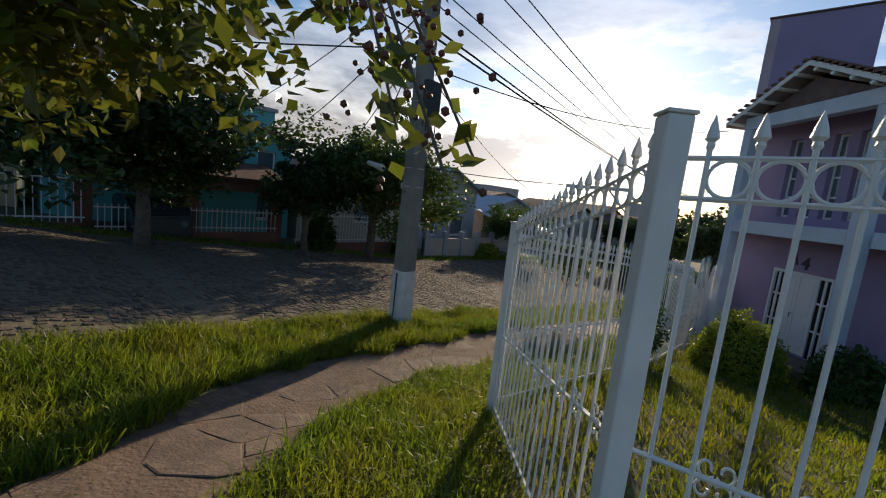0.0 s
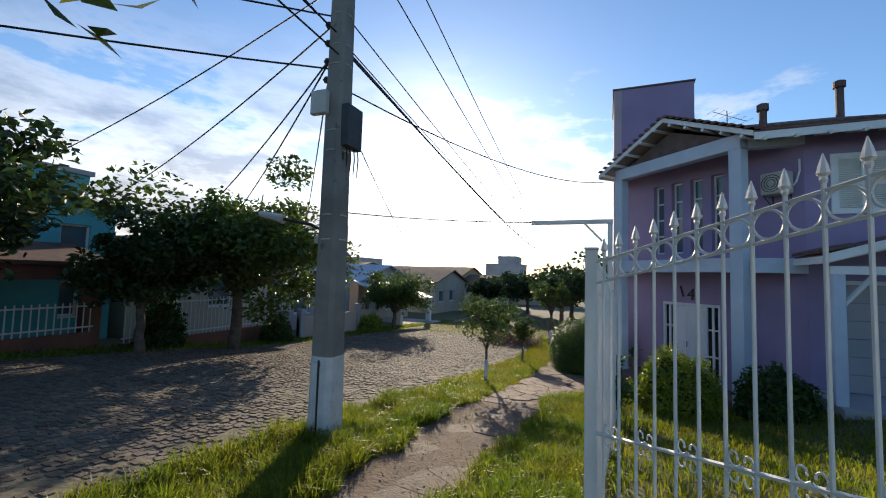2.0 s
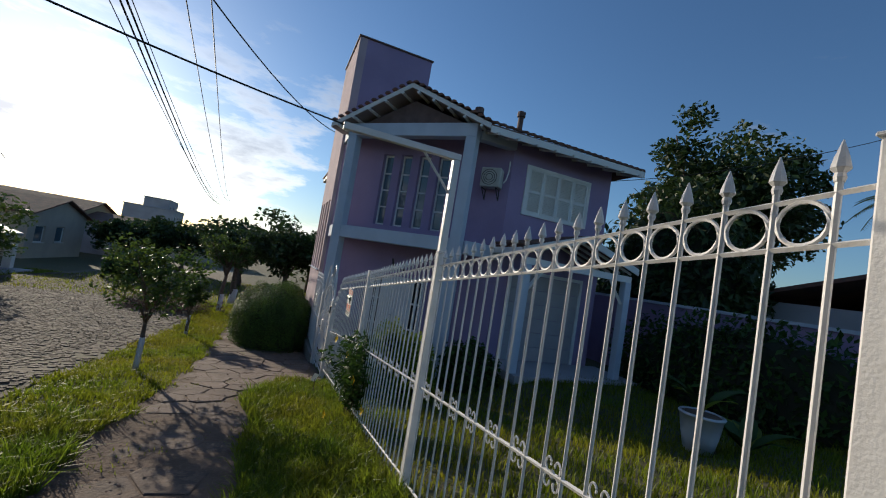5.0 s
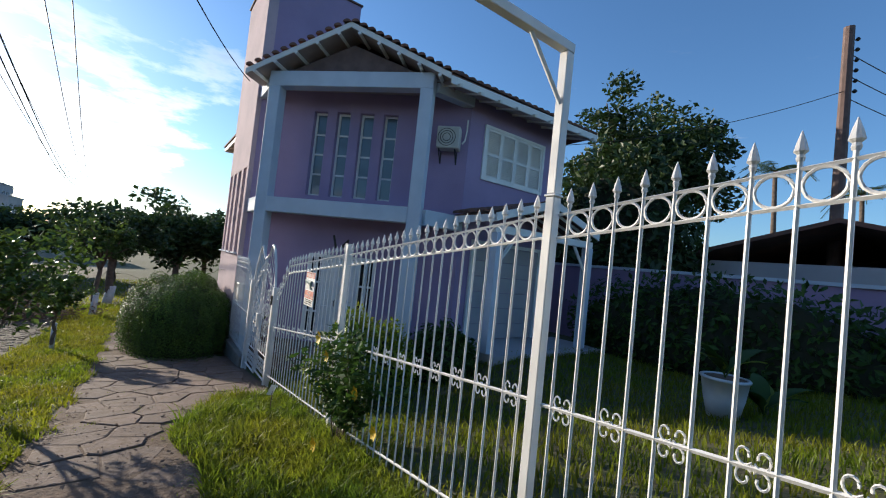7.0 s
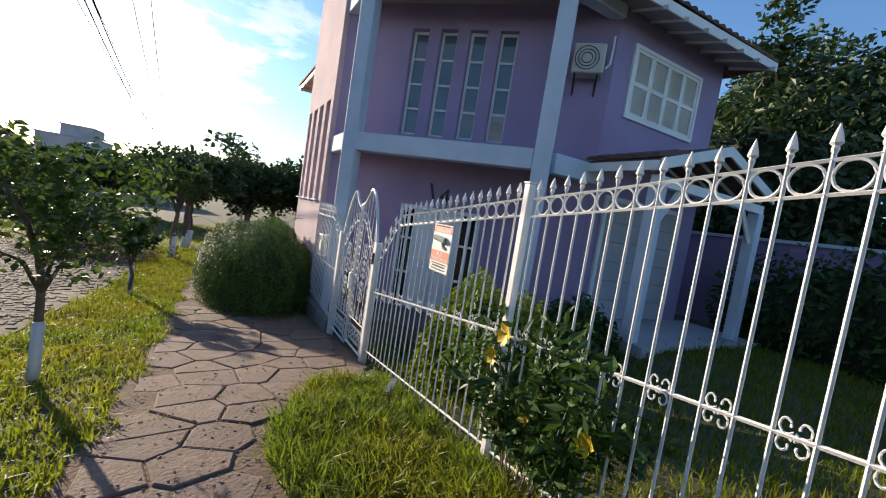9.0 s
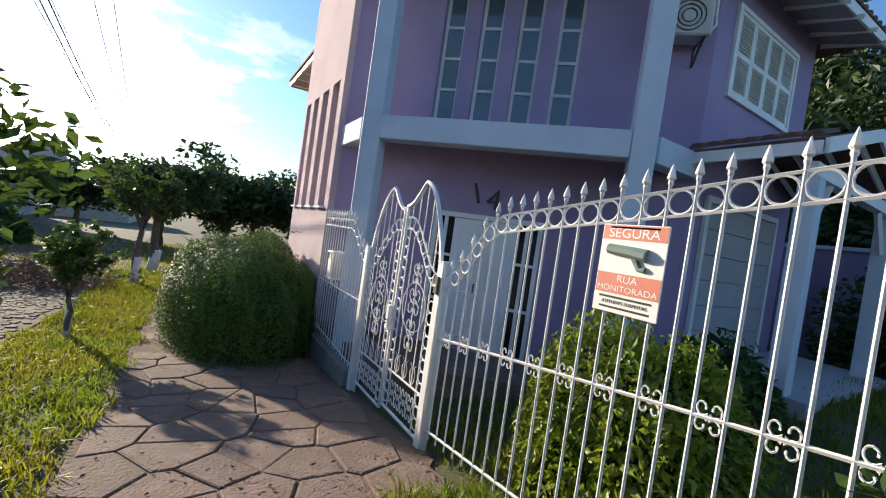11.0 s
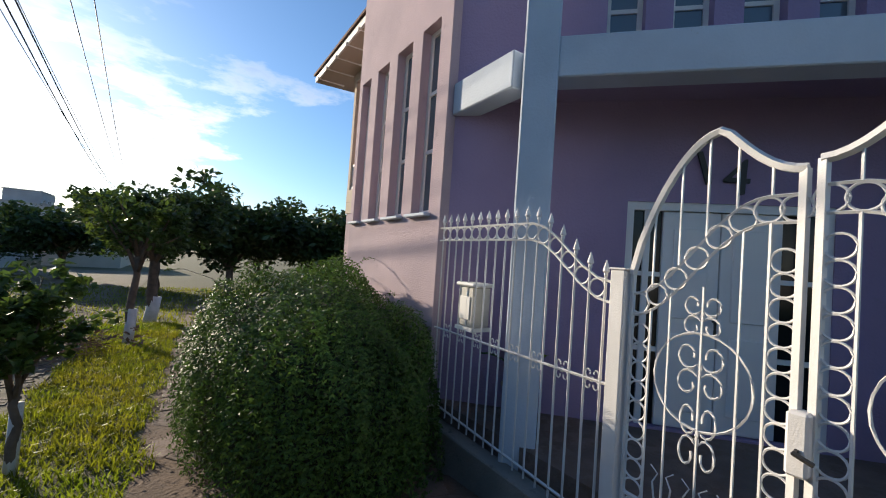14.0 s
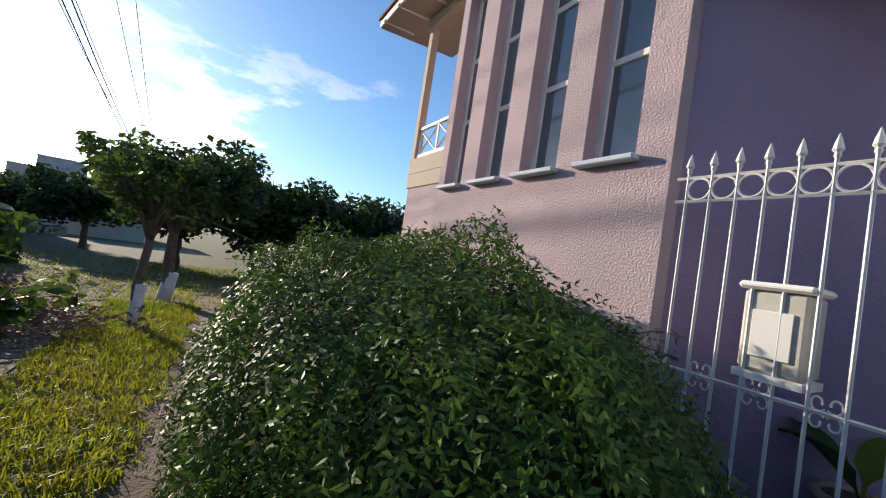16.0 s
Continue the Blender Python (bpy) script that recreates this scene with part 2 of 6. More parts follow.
def put(name, bm, material, root, smooth=False):
    me = bpy.data.meshes.new(name)
    bmesh.ops.recalc_face_normals(bm, faces=bm.faces)
    if root is not None and root.length > 0:
        bmesh.ops.translate(bm, verts=bm.verts, vec=-root)
    bm.to_mesh(me)
    bm.free()
    me.materials.append(material)
    if smooth:
        me.polygons.foreach_set("use_smooth", [True] * len(me.polygons))
    return me


def part(name, bm, material, parent, label="", smooth=False):
    """One mesh part under a thing or a part; bm is in world coordinates."""
    root = ROOT[parent]
    ob = new(name, put(name, bm, material, root, smooth))
    ob.parent = parent
    ROOT[ob] = root
    return tagged(ob, label)


def solo(name, bm, material, label="", category="", group="", kind="", smooth=False):
    ob = new(name, put(name, bm, material, None, smooth))
    ROOT[ob] = Vector((0, 0, 0))
    return tagged(ob, label, category, group, kind)


def raw(name, verts, faces, material, parent=None, smooth=False):
    """A mesh object from computed arrays, in world coordinates."""
    me = bpy.data.meshes.new(name)
    root = ROOT[parent] if parent else Vector((0, 0, 0))
    v = np.asarray(verts, float) - np.array(root)
    me.from_pydata(v.tolist(), [], faces if isinstance(faces, list) else faces.tolist())
    me.materials.append(material)
    if smooth:
        me.polygons.foreach_set("use_smooth", [True] * len(me.polygons))
    ob = new(name, me)
    ob.parent = parent
    ROOT[ob] = root
    return ob


def box(bm, x0, y0, z0, x1, y1, z1, bevel=0.0):
    r = bmesh.ops.create_cube(bm, size=1)
    bmesh.ops.scale(bm, vec=(abs(x1 - x0), abs(y1 - y0), abs(z1 - z0)), verts=r["verts"])
    bmesh.ops.translate(bm, vec=((x0 + x1) / 2, (y0 + y1) / 2, (z0 + z1) / 2), verts=r["verts"])
    if bevel:
        edges = {e for v in r["verts"] for e in v.link_edges}
        bmesh.ops.bevel(bm, geom=list(edges), offset=bevel, segments=1, affect="EDGES")
    return bm


def B(*a, bevel=0.0):
    return box(bmesh.new(), *a, bevel=bevel)


def obox(bm, p, q, width, z0, z1, bevel=0.0, side=0.0):
    """An upright box along the line p-q (plan), width across, from z0 to z1; side shifts it across."""
    p, q = Vector(p[:2]), Vector(q[:2])
    d = q - p
    ln = d.length
    r = bmesh.ops.create_cube(bm, size=1)
    bmesh.ops.scale(bm, vec=(ln, width, z1 - z0), verts=r["verts"])
    bmesh.ops.translate(bm, vec=(ln / 2, side, (z0 + z1) / 2), verts=r["verts"])
    vs = r["verts"]
    if bevel:
        out = bmesh.ops.bevel(bm, geom=list({e for v in vs for e in v.link_edges}), offset=bevel, segments=1, affect="EDGES")
        vs = list({v for f in out["faces"] for v in f.verts} | {v for v in vs if v.is_valid})
    bmesh.ops.transform(bm, matrix=Matrix.Translation((p.x, p.y, 0)) @ Matrix.Rotation(math.atan2(d.y, d.x), 4, "Z"), verts=vs)
    return bm


def tube(bm, pts, r, seg=6, closed=False, r2=None, cap=True):
    """A tube along points, tapering from r to r2."""
    pts = [Vector(p) for p in pts]
    n = len(pts)
    rings = []
    up = Vector((0.31, 0.17, 0.93))
    for i, p in enumerate(pts):
        a = pts[(i - 1) % n] if (closed or i) else p
        b = pts[(i + 1) % n] if (closed or i < n - 1) else p
        d = (b - a).normalized()
        s = d.cross(up)
        s = (s if s.length > 1e-3 else d.cross(Vector((1, 0, 0)))).normalized()
        t = s.cross(d)
        rr = r if r2 is None else r + (r2 - r) * i / max(1, n - 1)
        rings.append([bm.verts.new(p + (s * math.cos(k * math.tau / seg) + t * math.sin(k * math.tau / seg)) * rr) for k in range(seg)])
    for i in range(n if closed else n - 1):
        a, b = rings[i], rings[(i + 1) % n]
        for k in range(seg):
            bm.faces.new((a[k], a[(k + 1) % seg], b[(k + 1) % seg], b[k]))
    if cap and not closed:
        bm.faces.new(rings[0][::-1])
        bm.faces.new(rings[-1])
    return bm


def T(pts, r, seg=6, closed=False, r2=None):
    return tube(bmesh.new(), pts, r, seg, closed, r2)


def lathe(bm, profile, centre, seg=16):
    """A turned body: profile is (radius, height) from the bottom up."""
    c = Vector(centre)
    rings = [[bm.verts.new(c + Vector((r * math.cos(k * math.tau / seg), r * math.sin(k * math.tau / seg), h))) for k in range(seg)] for r, h in profile]
    for a, b in zip(rings, rings[1:]):
        for k in range(seg):
            bm.faces.new((a[k], a[(k + 1) % seg], b[(k + 1) % seg], b[k]))
    bm.faces.new(rings[0][::-1])
    bm.faces.new(rings[-1])
    return bm


def prism(bm, pts, z0, z1):
    """An upright prism over a plan outline."""
    a = [bm.verts.new((x, y, z0)) for x, y in pts]
    b = [bm.verts.new((x, y, z1)) for x, y in pts]
    bm.faces.new(a[::-1])
    bm.faces.new(b)
    for i in range(len(pts)):
        j = (i + 1) % len(pts)
        bm.faces.new((a[i], a[j], b[j], b[i]))
    return bm


def slab(bm, pts, th):
    """A plate of thickness th under a 3D outline."""
    a = [bm.verts.new(Vector(p)) for p in pts]
    b = [bm.verts.new(Vector(p) - Vector((0, 0, th))) for p in pts]
    bm.faces.new(a)
    bm.faces.new(b[::-1])
    for i in range(len(pts)):
        j = (i + 1) % len(pts)
        bm.faces.new((a[i], b[i], b[j], a[j]))
    return bm


def wall_with_holes(bm, p, q, z0, z1, th, holes):
    """A wall from p to q (plan), its face on the line, its thickness to the left of p->q; holes are (s0, s1, z0, z1) along it."""
    p, q = Vector(p), Vector(q)
    ln = (q - p).length
    ss = sorted({0.0, ln, *[h[0] for h in holes], *[h[1] for h in holes]})
    zz = sorted({z0, z1, *[h[2] for h in holes], *[h[3] for h in holes]})
    for i in range(len(ss) - 1):
        run = None
        for j in range(len(zz) - 1):
            sm, zm = (ss[i] + ss[i + 1]) / 2, (zz[j] + zz[j + 1]) / 2
            solid = not any(h[0] < sm < h[1] and h[2] < zm < h[3] for h in holes)
            if solid:
                run = (run[0], zz[j + 1]) if run else (zz[j], zz[j + 1])
            if run and (not solid or j == len(zz) - 2):
                d = (q - p) / ln
                obox(bm, p + d * ss[i], p + d * ss[i + 1], th, run[0], run[1], side=th / 2)
                run = None
    bmesh.ops.remove_doubles(bm, verts=bm.verts, dist=0.0005)
    seen = {}
    for f in list(bm.faces):
        seen.setdefault(tuple(sorted(v.index for v in f.verts)), []).append(f)
    bm.verts.index_update()
    seen = {}
    for f in bm.faces:
        seen.setdefault(frozenset(v.index for v in f.verts), []).append(f)
    bmesh.ops.delete(bm, geom=[f for fs in seen.values() if len(fs) > 1 for f in fs], context="FACES_ONLY")
    return bm


def on(p, q, s, out=0.0):
    """A plan point s metres along p->q and out metres to its right."""
    p, q = Vector(p), Vector(q)
    d = (q - p).normalized()
    r = p + d * s + Vector((d.y, -d.x)) * out
    return r


GROUND_Y = [-60, -5, 0, 2, 3.2, 5.8, 7.5, 9.4, 10.7, 12, 14, 15.1, 17, 22.6, 35, 60, 150, 2000]
GROUND_Z = [3.0, 1.9, 1.25, 1.0, 0.78, 0.52, 0.34, 0.18, 0.05, -0.12, -0.32, -0.40, -0.56, -0.80, -1.3, -1.7, -2.2, -3]


def street_z(y):
    return np.interp(y, GROUND_Y, GROUND_Z)


def ground_z(x, y):
    """The lie of the land: the street falls along y, the corner banks up towards the fence, the garden lies more level."""
    x, y = np.asarray(x, float), np.asarray(y, float)
    s = street_z(y) + 0.2 * np.clip(x + 2.0, 0, 1.8) * np.clip((9.5 - y) / 4, 0, 1)
    f = np.clip((x - 1.6) / 2.0, 0, 1) * np.clip((y - 3.0) / 3.0, 0, 1) * np.clip((40 - y) / 20, 0, 1)
    f = f * f * (3 - 2 * f)
    lawn = np.maximum(s, 0.42 + 0 * s)
    return s * (1 - f) + lawn * f


def gz(x, y):
    return float(ground_z(x, y))


# ---- ground ----
def build_ground():
    xs = np.unique(np.r_[-2500, -600, -200, -80, np.arange(-40, -13, 3), np.arange(-13, 9, 0.5), np.arange(9, 40, 3), 80, 200, 600, 2500])
    ys = np.unique(np.r_[-2500, -400, -60, -20, -8, np.arange(-5, 32, 0.5), np.arange(32, 70, 4), 90, 150, 400, 2500])
    X, Y = np.meshgrid(xs, ys)
    Z = ground_z(X, Y) - 0.02
    v = np.stack([X.ravel(), Y.ravel(), Z.ravel()], 1)
    n = len(xs)
    f = [(j * n + i, j * n + i + 1, (j + 1) * n + i + 1, (j + 1) * n + i) for j in range(len(ys) - 1) for i in range(n - 1)]
    tagged(raw("ground", v, f, M_TURF, smooth=True), "brown earth with thin turf sloping along the street", "ground", kind="structure")


ROAD_L = -12.6


def road_edge(y):
    """The near edge of the cobbled road."""
    return np.interp(y, [-10, 0, 2.6, 3.6, 5, 8, 12, 15, 19, 40], [-3.9, -4.0, -4.2, -4.42, -4.4, -4.32, -4.3, -4.25, -4.05, -4.6])


def build_road():
    ys = np.unique(np.r_[np.arange(-30, 62, 1.0)])
    v, f = [], []
    for i, y in enumerate(ys):
        e = float(road_edge(y)) - 0.02
        for k, x in enumerate((e, e - 0.25, (e + ROAD_L) / 2, ROAD_L)):
            z = gz(x, y) - (0.025 if k == 0 else 0.015) + 0.02
            v.append((x, y, z))
        if i:
            a = 4 * (i - 1)
            f += [(a + k, a + k + 1, a + k + 5, a + k + 4) for k in range(3)]
    road = tagged(raw("road", v, f, M_ROADBED), "street of worn grey-brown cobbles with sandy joints", "road", kind="structure")
    rng = np.random.default_rng(5)
    st = []
    y = -1.5
    row = 0
    while y < 34:
        step = 0.118 if y < 16 else 0.16
        e = float(road_edge(y)) - 0.1
        x = e - rng.uniform(0, 0.12)
        while x > ROAD_L + 0.1:
            w = rng.uniform(0.085, 0.14)
            if not (x > e - 0.5 and rng.random() < 0.25):
                st.append((x, y + 0.05 * math.sin(x * 1.3 + row * 0.2) + rng.normal(0, 0.02), w, step * rng.uniform(0.74, 1.0), rng.normal(0.011, 0.004), rng.normal(0, 0.2)))
            x -= w + 0.014
        y += step
        row += 1
    st = np.array(st)
    near = (st[:, 1] > 2.0) & (st[:, 1] < 8.5) & (st[:, 0] > -5.2)
    pick = np.flatnonzero(near)[:300]
    rest = np.setdiff1d(np.arange(len(st)), pick)
    unit = np.array([[-0.5, -0.5, 0], [0.5, -0.5, 0], [0.5, 0.5, 0], [-0.5, 0.5, 0], [-0.38, -0.36, 1], [0.38, -0.36, 1], [0.38, 0.36, 1], [-0.38, 0.36, 1]])
    faces = np.array([[4, 5, 6, 7], [0, 1, 5, 4], [1, 2, 6, 5], [2, 3, 7, 6], [3, 0, 4, 7]])

    def verts(s):
        u = unit + 0
        u = u + rng.normal(0, 0.03, u.shape) * [1, 1, 0]
        c, sn = math.cos(s[5]), math.sin(s[5])
        px, py = u[:, 0] * s[2], u[:, 1] * s[3]
        X, Y = s[0] + px * c - py * sn, s[1] + px * sn + py * c
        return np.stack([X, Y, ground_z(X, Y) + 0.004 + u[:, 2] * max(0.005, s[4]) - (1 - u[:, 2]) * 0.03], 1)

    V = np.concatenate([verts(st[k]) for k in rest])
    F = (faces[None] + 8 * np.arange(len(rest))[:, None, None]).reshape(-1, 4)
    tagged(raw("cobbles", V, F, M_STONE, road), "worn cobbles", kind="stuff")
    for k in pick:
        raw("cobble", verts(st[k]), faces, M_COBBLE, road)


# ---- crazy paving ----
def walk_edges(y):
    l = np.interp(y, [-3, 0.8, 2.1, 3.2, 4.7, 6, 7.7, 8.6, 10, 12.4, 14, 18, 21, 34], [1.2, -1.3, -2.35, -2.92, -2.97, -2.98, -3.15, -3.08, -2.9, -2.83, -2.79, -2.76, -2.63, -2.3])
    r = np.interp(y, [-3, 1.6, 2.44, 3.55, 4.8, 6.3, 8.0, 9.6, 10.3, 10.9, 11.3, 11.6, 15.3, 15.5, 20, 34], [2.3, -0.75, -1.34, -1.97, -2.15, -2.0, -1.84, -1.87, -1.93, -1.65, -1.3, -0.68, -0.66, -1.9, -1.8, -1.5])
    return l, r


def clip(poly, a, b, c):
    """The part of poly where a*x + b*y <= c."""
    out = []
    for i, p in enumerate(poly):
        q = poly[(i + 1) % len(poly)]
        dp, dq = a * p[0] + b * p[1] - c, a * q[0] + b * q[1] - c
        if dp <= 0:
            out.append(p)
        if dp * dq < 0:
            t = dp / (dp - dq)
            out.append((p[0] + t * (q[0] - p[0]), p[1] + t * (q[1] - p[1])))
    return out


def build_pavement():
    rng = np.random.default_rng(11)
    v, f = [], []
    ys = np.arange(-3, 34.1, 0.4)
    for i, y in enumerate(ys):
        l, r = walk_edges(y)
        for k in range(5):
            x = l - 0.06 + (r - l + 0.12) * k / 4
            v.append((x, y, gz(x, y) + 0.002))
        if i:
            a = 5 * (i - 1)
            f += [(a + k, a + k + 1, a + k + 6, a + k + 5) for k in range(4)]
    pave = tagged(raw("pavement", v, f, M_SOIL), "crazy-paved pink-brown footpath with soil in the joints", "pavement", kind="structure")
    pts = []
    for gy in np.arange(-2.5, 31, 0.44):
        for gx in np.arange(-3.6, 1.6, 0.44):
            pts.append((gx + rng.uniform(-0.19, 0.19), gy + rng.uniform(-0.19, 0.19)))
    pts = np.array(pts)
    for i, p in enumerate(pts):
        l, r = walk_edges(p[1])
        if not (l + 0.02 < p[0] < r - 0.02):
            continue
        if 4.8 < p[1] < 9.8 and rng.random() < 0.55:
            continue
        if rng.random() < 0.05:
            continue
        poly = [(p[0] - 0.6, p[1] - 0.6), (p[0] + 0.6, p[1] - 0.6), (p[0] + 0.6, p[1] + 0.6), (p[0] - 0.6, p[1] + 0.6)]
        near = np.flatnonzero((np.abs(pts - p).max(1) < 1.2) & (np.arange(len(pts)) != i))
        for q in pts[near]:
            d = q - p
            ln = np.hypot(*d)
            m = (p + q) / 2 - d / ln * 0.009
            poly = clip(poly, d[0], d[1], d @ m)
            if len(poly) < 3:
                break
        poly = clip(poly, 1, 0, r + rng.uniform(-0.05, 0.03)) if len(poly) > 2 else poly
        poly = clip(poly, -1, 0, -l + rng.uniform(-0.05, 0.03)) if len(poly) > 2 else poly
        if len(poly) < 3:
            continue
        poly = np.array(poly)
        c = poly.mean(0)
        tilt, h = rng.normal(0, 0.006, 2), (0.005 if p[1] < 9.8 else 0.015) + rng.normal(0, 0.003)
        n = len(poly)
        inner = c + (poly - c) * 0.95
        base = [(x, y, gz(x, y) - 0.02) for x, y in poly]
        mid = [(x, y, gz(x, y) + h * 0.6 + (np.array((x, y)) - c) @ tilt) for x, y in poly]
        top = [(x, y, gz(x, y) + h + (np.array((x, y)) - c) @ tilt) for x, y in inner]
        fs = [tuple(range(2 * n, 3 * n))]
        for k in range(n):
            j = (k + 1) % n
            fs += [(k, j, n + j, n + k), (n + k, n + j, 2 * n + j, 2 * n + k)]
        # up to y 8.2 the slab colour carries dirt and painted shade
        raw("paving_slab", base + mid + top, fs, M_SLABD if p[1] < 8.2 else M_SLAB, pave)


# ---- grass ----
def blades(name, area, count, h0, h1, width, material, seed, lean=0.35, label="", keep=None):
    rng = np.random.default_rng(seed)
    P = area(rng, count)
    if keep is not None:
        P = P[keep(P, rng)]
    n = len(P)
    ang = rng.uniform(0, math.tau, n)
    tuft = np.array([noise.noise((x * 1.7, y * 1.7, seed)) for x, y in P])
    clump = np.array([noise.noise((x * 6.0, y * 6.0, seed + 4)) for x, y in P])
    h = rng.uniform(h0, h1, n) * (1 + 0.6 * tuft + 0.5 * clump)
    w = width * rng.uniform(0.7, 1.3, n)
    lx, ly = rng.normal(0, lean, n) * h, rng.normal(0, lean, n) * h
    z = ground_z(P[:, 0], P[:, 1]) - 0.02
    dx, dy = np.cos(ang) * w / 2, np.sin(ang) * w / 2
    V = np.empty((n, 5, 3))
    V[:, 0] = np.stack([P[:, 0] - dx, P[:, 1] - dy, z], 1)
    V[:, 1] = np.stack([P[:, 0] + dx, P[:, 1] + dy, z], 1)
    V[:, 2] = np.stack([P[:, 0] + dx * 0.8 + lx * 0.4, P[:, 1] + dy * 0.8 + ly * 0.4, z + h * 0.6], 1)
    V[:, 3] = np.stack([P[:, 0] - dx * 0.8 + lx * 0.4, P[:, 1] - dy * 0.8 + ly * 0.4, z + h * 0.6], 1)
    V[:, 4] = np.stack([P[:, 0] + lx, P[:, 1] + ly, z + h * (1 - 0.25 * np.abs(lx + ly) / h)], 1)
    k = 5 * np.arange(n)
    F = [(a, a + 1, a + 2, a + 3) for a in k] + [(a + 3, a + 2, a + 4) for a in k]
    return tagged(raw(name, V.reshape(-1, 3), F, material), label, "grass", kind="stuff")


def strip(y0, y1, lo, hi):
    def area(rng, n):
        y = rng.uniform(y0, y1, n)
        a, b = lo(y), hi(y)
        return np.stack([a + (b - a) * rng.random(n), y], 1)
    return area


def build_grass():
    verge = lambda y: road_edge(y) + 0.05 * np.sin(y * 5.1) + 0.04 * np.sin(y * 13.0)
    wl_ = lambda y: walk_edges(y)[0] - 0.02 + 0.08 * np.sin(y * 4.3) + 0.05 * np.sin(y * 9.7)
    wr_ = lambda y: walk_edges(y)[1] + 0.06 * np.sin(y * 3.7)
    fence = lambda y: np.interp(y, [0, 2.46, 4.17, 6.76, 9.42, 30], [2.66, 0.69, -0.82, -0.72, -0.60, -0.60])
    blades("verge_grass", strip(-0.5, 9, verge, wl_), 42000, 0.09, 0.25, 0.0105, M_GRASS, 1, lean=0.5, label="long bright green grass along the kerbless road edge")
    blades("verge_grass", strip(9, 26, verge, wl_), 24000, 0.06, 0.13, 0.013, M_GRASSL, 2, lean=0.6, label="short yellow-green grass on the roadside verge")
    blades("path_grass", strip(0.2, 11.35, wr_, fence), 42000, 0.06, 0.18, 0.0100, M_GRASS, 3, lean=0.55, label="green grass between the footpath and the fence")
    lawn = strip(2.2, 13.0, lambda y: fence(y) + 0.02, lambda y: 6.5 + 0 * y)
    blades("lawn", lawn, 42000, 0.05, 0.13, 0.012, M_GRASSL, 4, label="cut green lawn behind the white fence", keep=lambda P, r: ~((P[:, 0] + P[:, 1] > 14.2) & (P[:, 1] > 11.0)))
    blades("joint_weeds", strip(1, 15, lambda y: walk_edges(y)[0], lambda y: walk_edges(y)[1]), 5000, 0.02, 0.06, 0.008, M_GRASS, 6, label="small weeds growing in the paving joints",
           keep=lambda P, r: np.array([noise.noise((x * 2.3, y * 2.3, 9.0)) for x, y in P]) > 0.22)
    blades("road_weeds", strip(0, 26, lambda y: 0 * y + ROAD_L, lambda y: road_edge(y)), 26000, 0.01, 0.035, 0.010, M_GRASS, 7, label="thin weeds between the cobbles",
           keep=lambda P, r: np.array([noise.noise((x * 0.5, y * 0.5, 3.0)) for x, y in P]) + 0.9 * np.exp(-(road_edge(P[:, 1]) - P[:, 0]) / 0.5) > 0.22)
    blades("far_verge_grass", strip(-2, 34, lambda y: 0 * y - 13.9, lambda y: 0 * y - 12.5), 9000, 0.05, 0.14, 0.03, M_GRASS, 8, label="grass strip along the opposite kerb")
    blades("far_meadow", strip(24, 42, lambda y: 0 * y - 12, lambda y: 0 * y + 4), 14000, 0.05, 0.15, 0.03, M_GRASSL, 9, label="rough grass at the end of the street")

    rng = np.random.default_rng(15)
    n = 1800
    y = np.r_[rng.uniform(11.5, 24, n // 2), rng.uniform(5, 12, n - n // 2)]
    l, rr = walk_edges(y)
    x = l + (rr - l) * np.r_[rng.beta(1, 1, n // 2), rng.beta(0.5, 0.5, n - n // 2)] + rng.normal(0, 0.05, n)
    a, sz = rng.uniform(0, math.tau, n), rng.uniform(0.008, 0.026, n)
    z = ground_z(x, y) + rng.uniform(0.02, 0.034, n)
    q = np.stack([np.stack([x + np.cos(a + k * math.pi / 2) * sz * (1 if k % 2 else 0.45), y + np.sin(a + k * math.pi / 2) * sz * (1 if k % 2 else 0.45), z + rng.uniform(-0.004, 0.01, n)], 1) for k in range(4)], 1)
    b = 4 * np.arange(n)
    tagged(raw("leaf_litter", q.reshape(-1, 3), np.stack([b, b + 1, b + 2, b + 3], 1), M_TWIG), "dry brown leaf litter on the footpath", "leaves", kind="stuff")


# ---- plants ----
def leaf_cloud(centres, radii, count, size, rng, flat=0.35, droop=0.2, long=1.7):
    """Many small pointed leaves scattered in clumps; returns vertices and faces."""
    n = count
    k = rng.integers(0, len(centres), n)
    d = rng.normal(0, 1, (n, 3))
    d /= np.linalg.norm(d, axis=1)[:, None]
    P = centres[k] + d * (radii[k] * rng.random(n) ** 0.45)[:, None] * [1, 1, 0.8]
    ax = rng.normal(0, 1, (n, 3)) * [1, 1, 0.6] - [0, 0, droop]
    ax /= np.linalg.norm(ax, axis=1)[:, None]
    nr = rng.normal(0, 1, (n, 3)) + [0, 0, 1 / max(flat, 0.05) * 0.35]
    sd = np.cross(ax, nr)
    sd /= np.linalg.norm(sd, axis=1)[:, None] + 1e-9
    s = size * rng.uniform(0.6, 1.35, n)[:, None]
    a, b = ax * s * long / 2, sd * s / 2
    up = np.cross(sd, ax) * s * 0.10
    V = np.stack([P - a, P + b * 0.9 - a * 0.1 + up, P + a, P - b * 0.9 - a * 0.1 + up], 1).reshape(-1, 3)
    q = 4 * np.arange(n)
    F = np.stack([q, q + 1, q + 2, q + 3], 1)
    return V, F


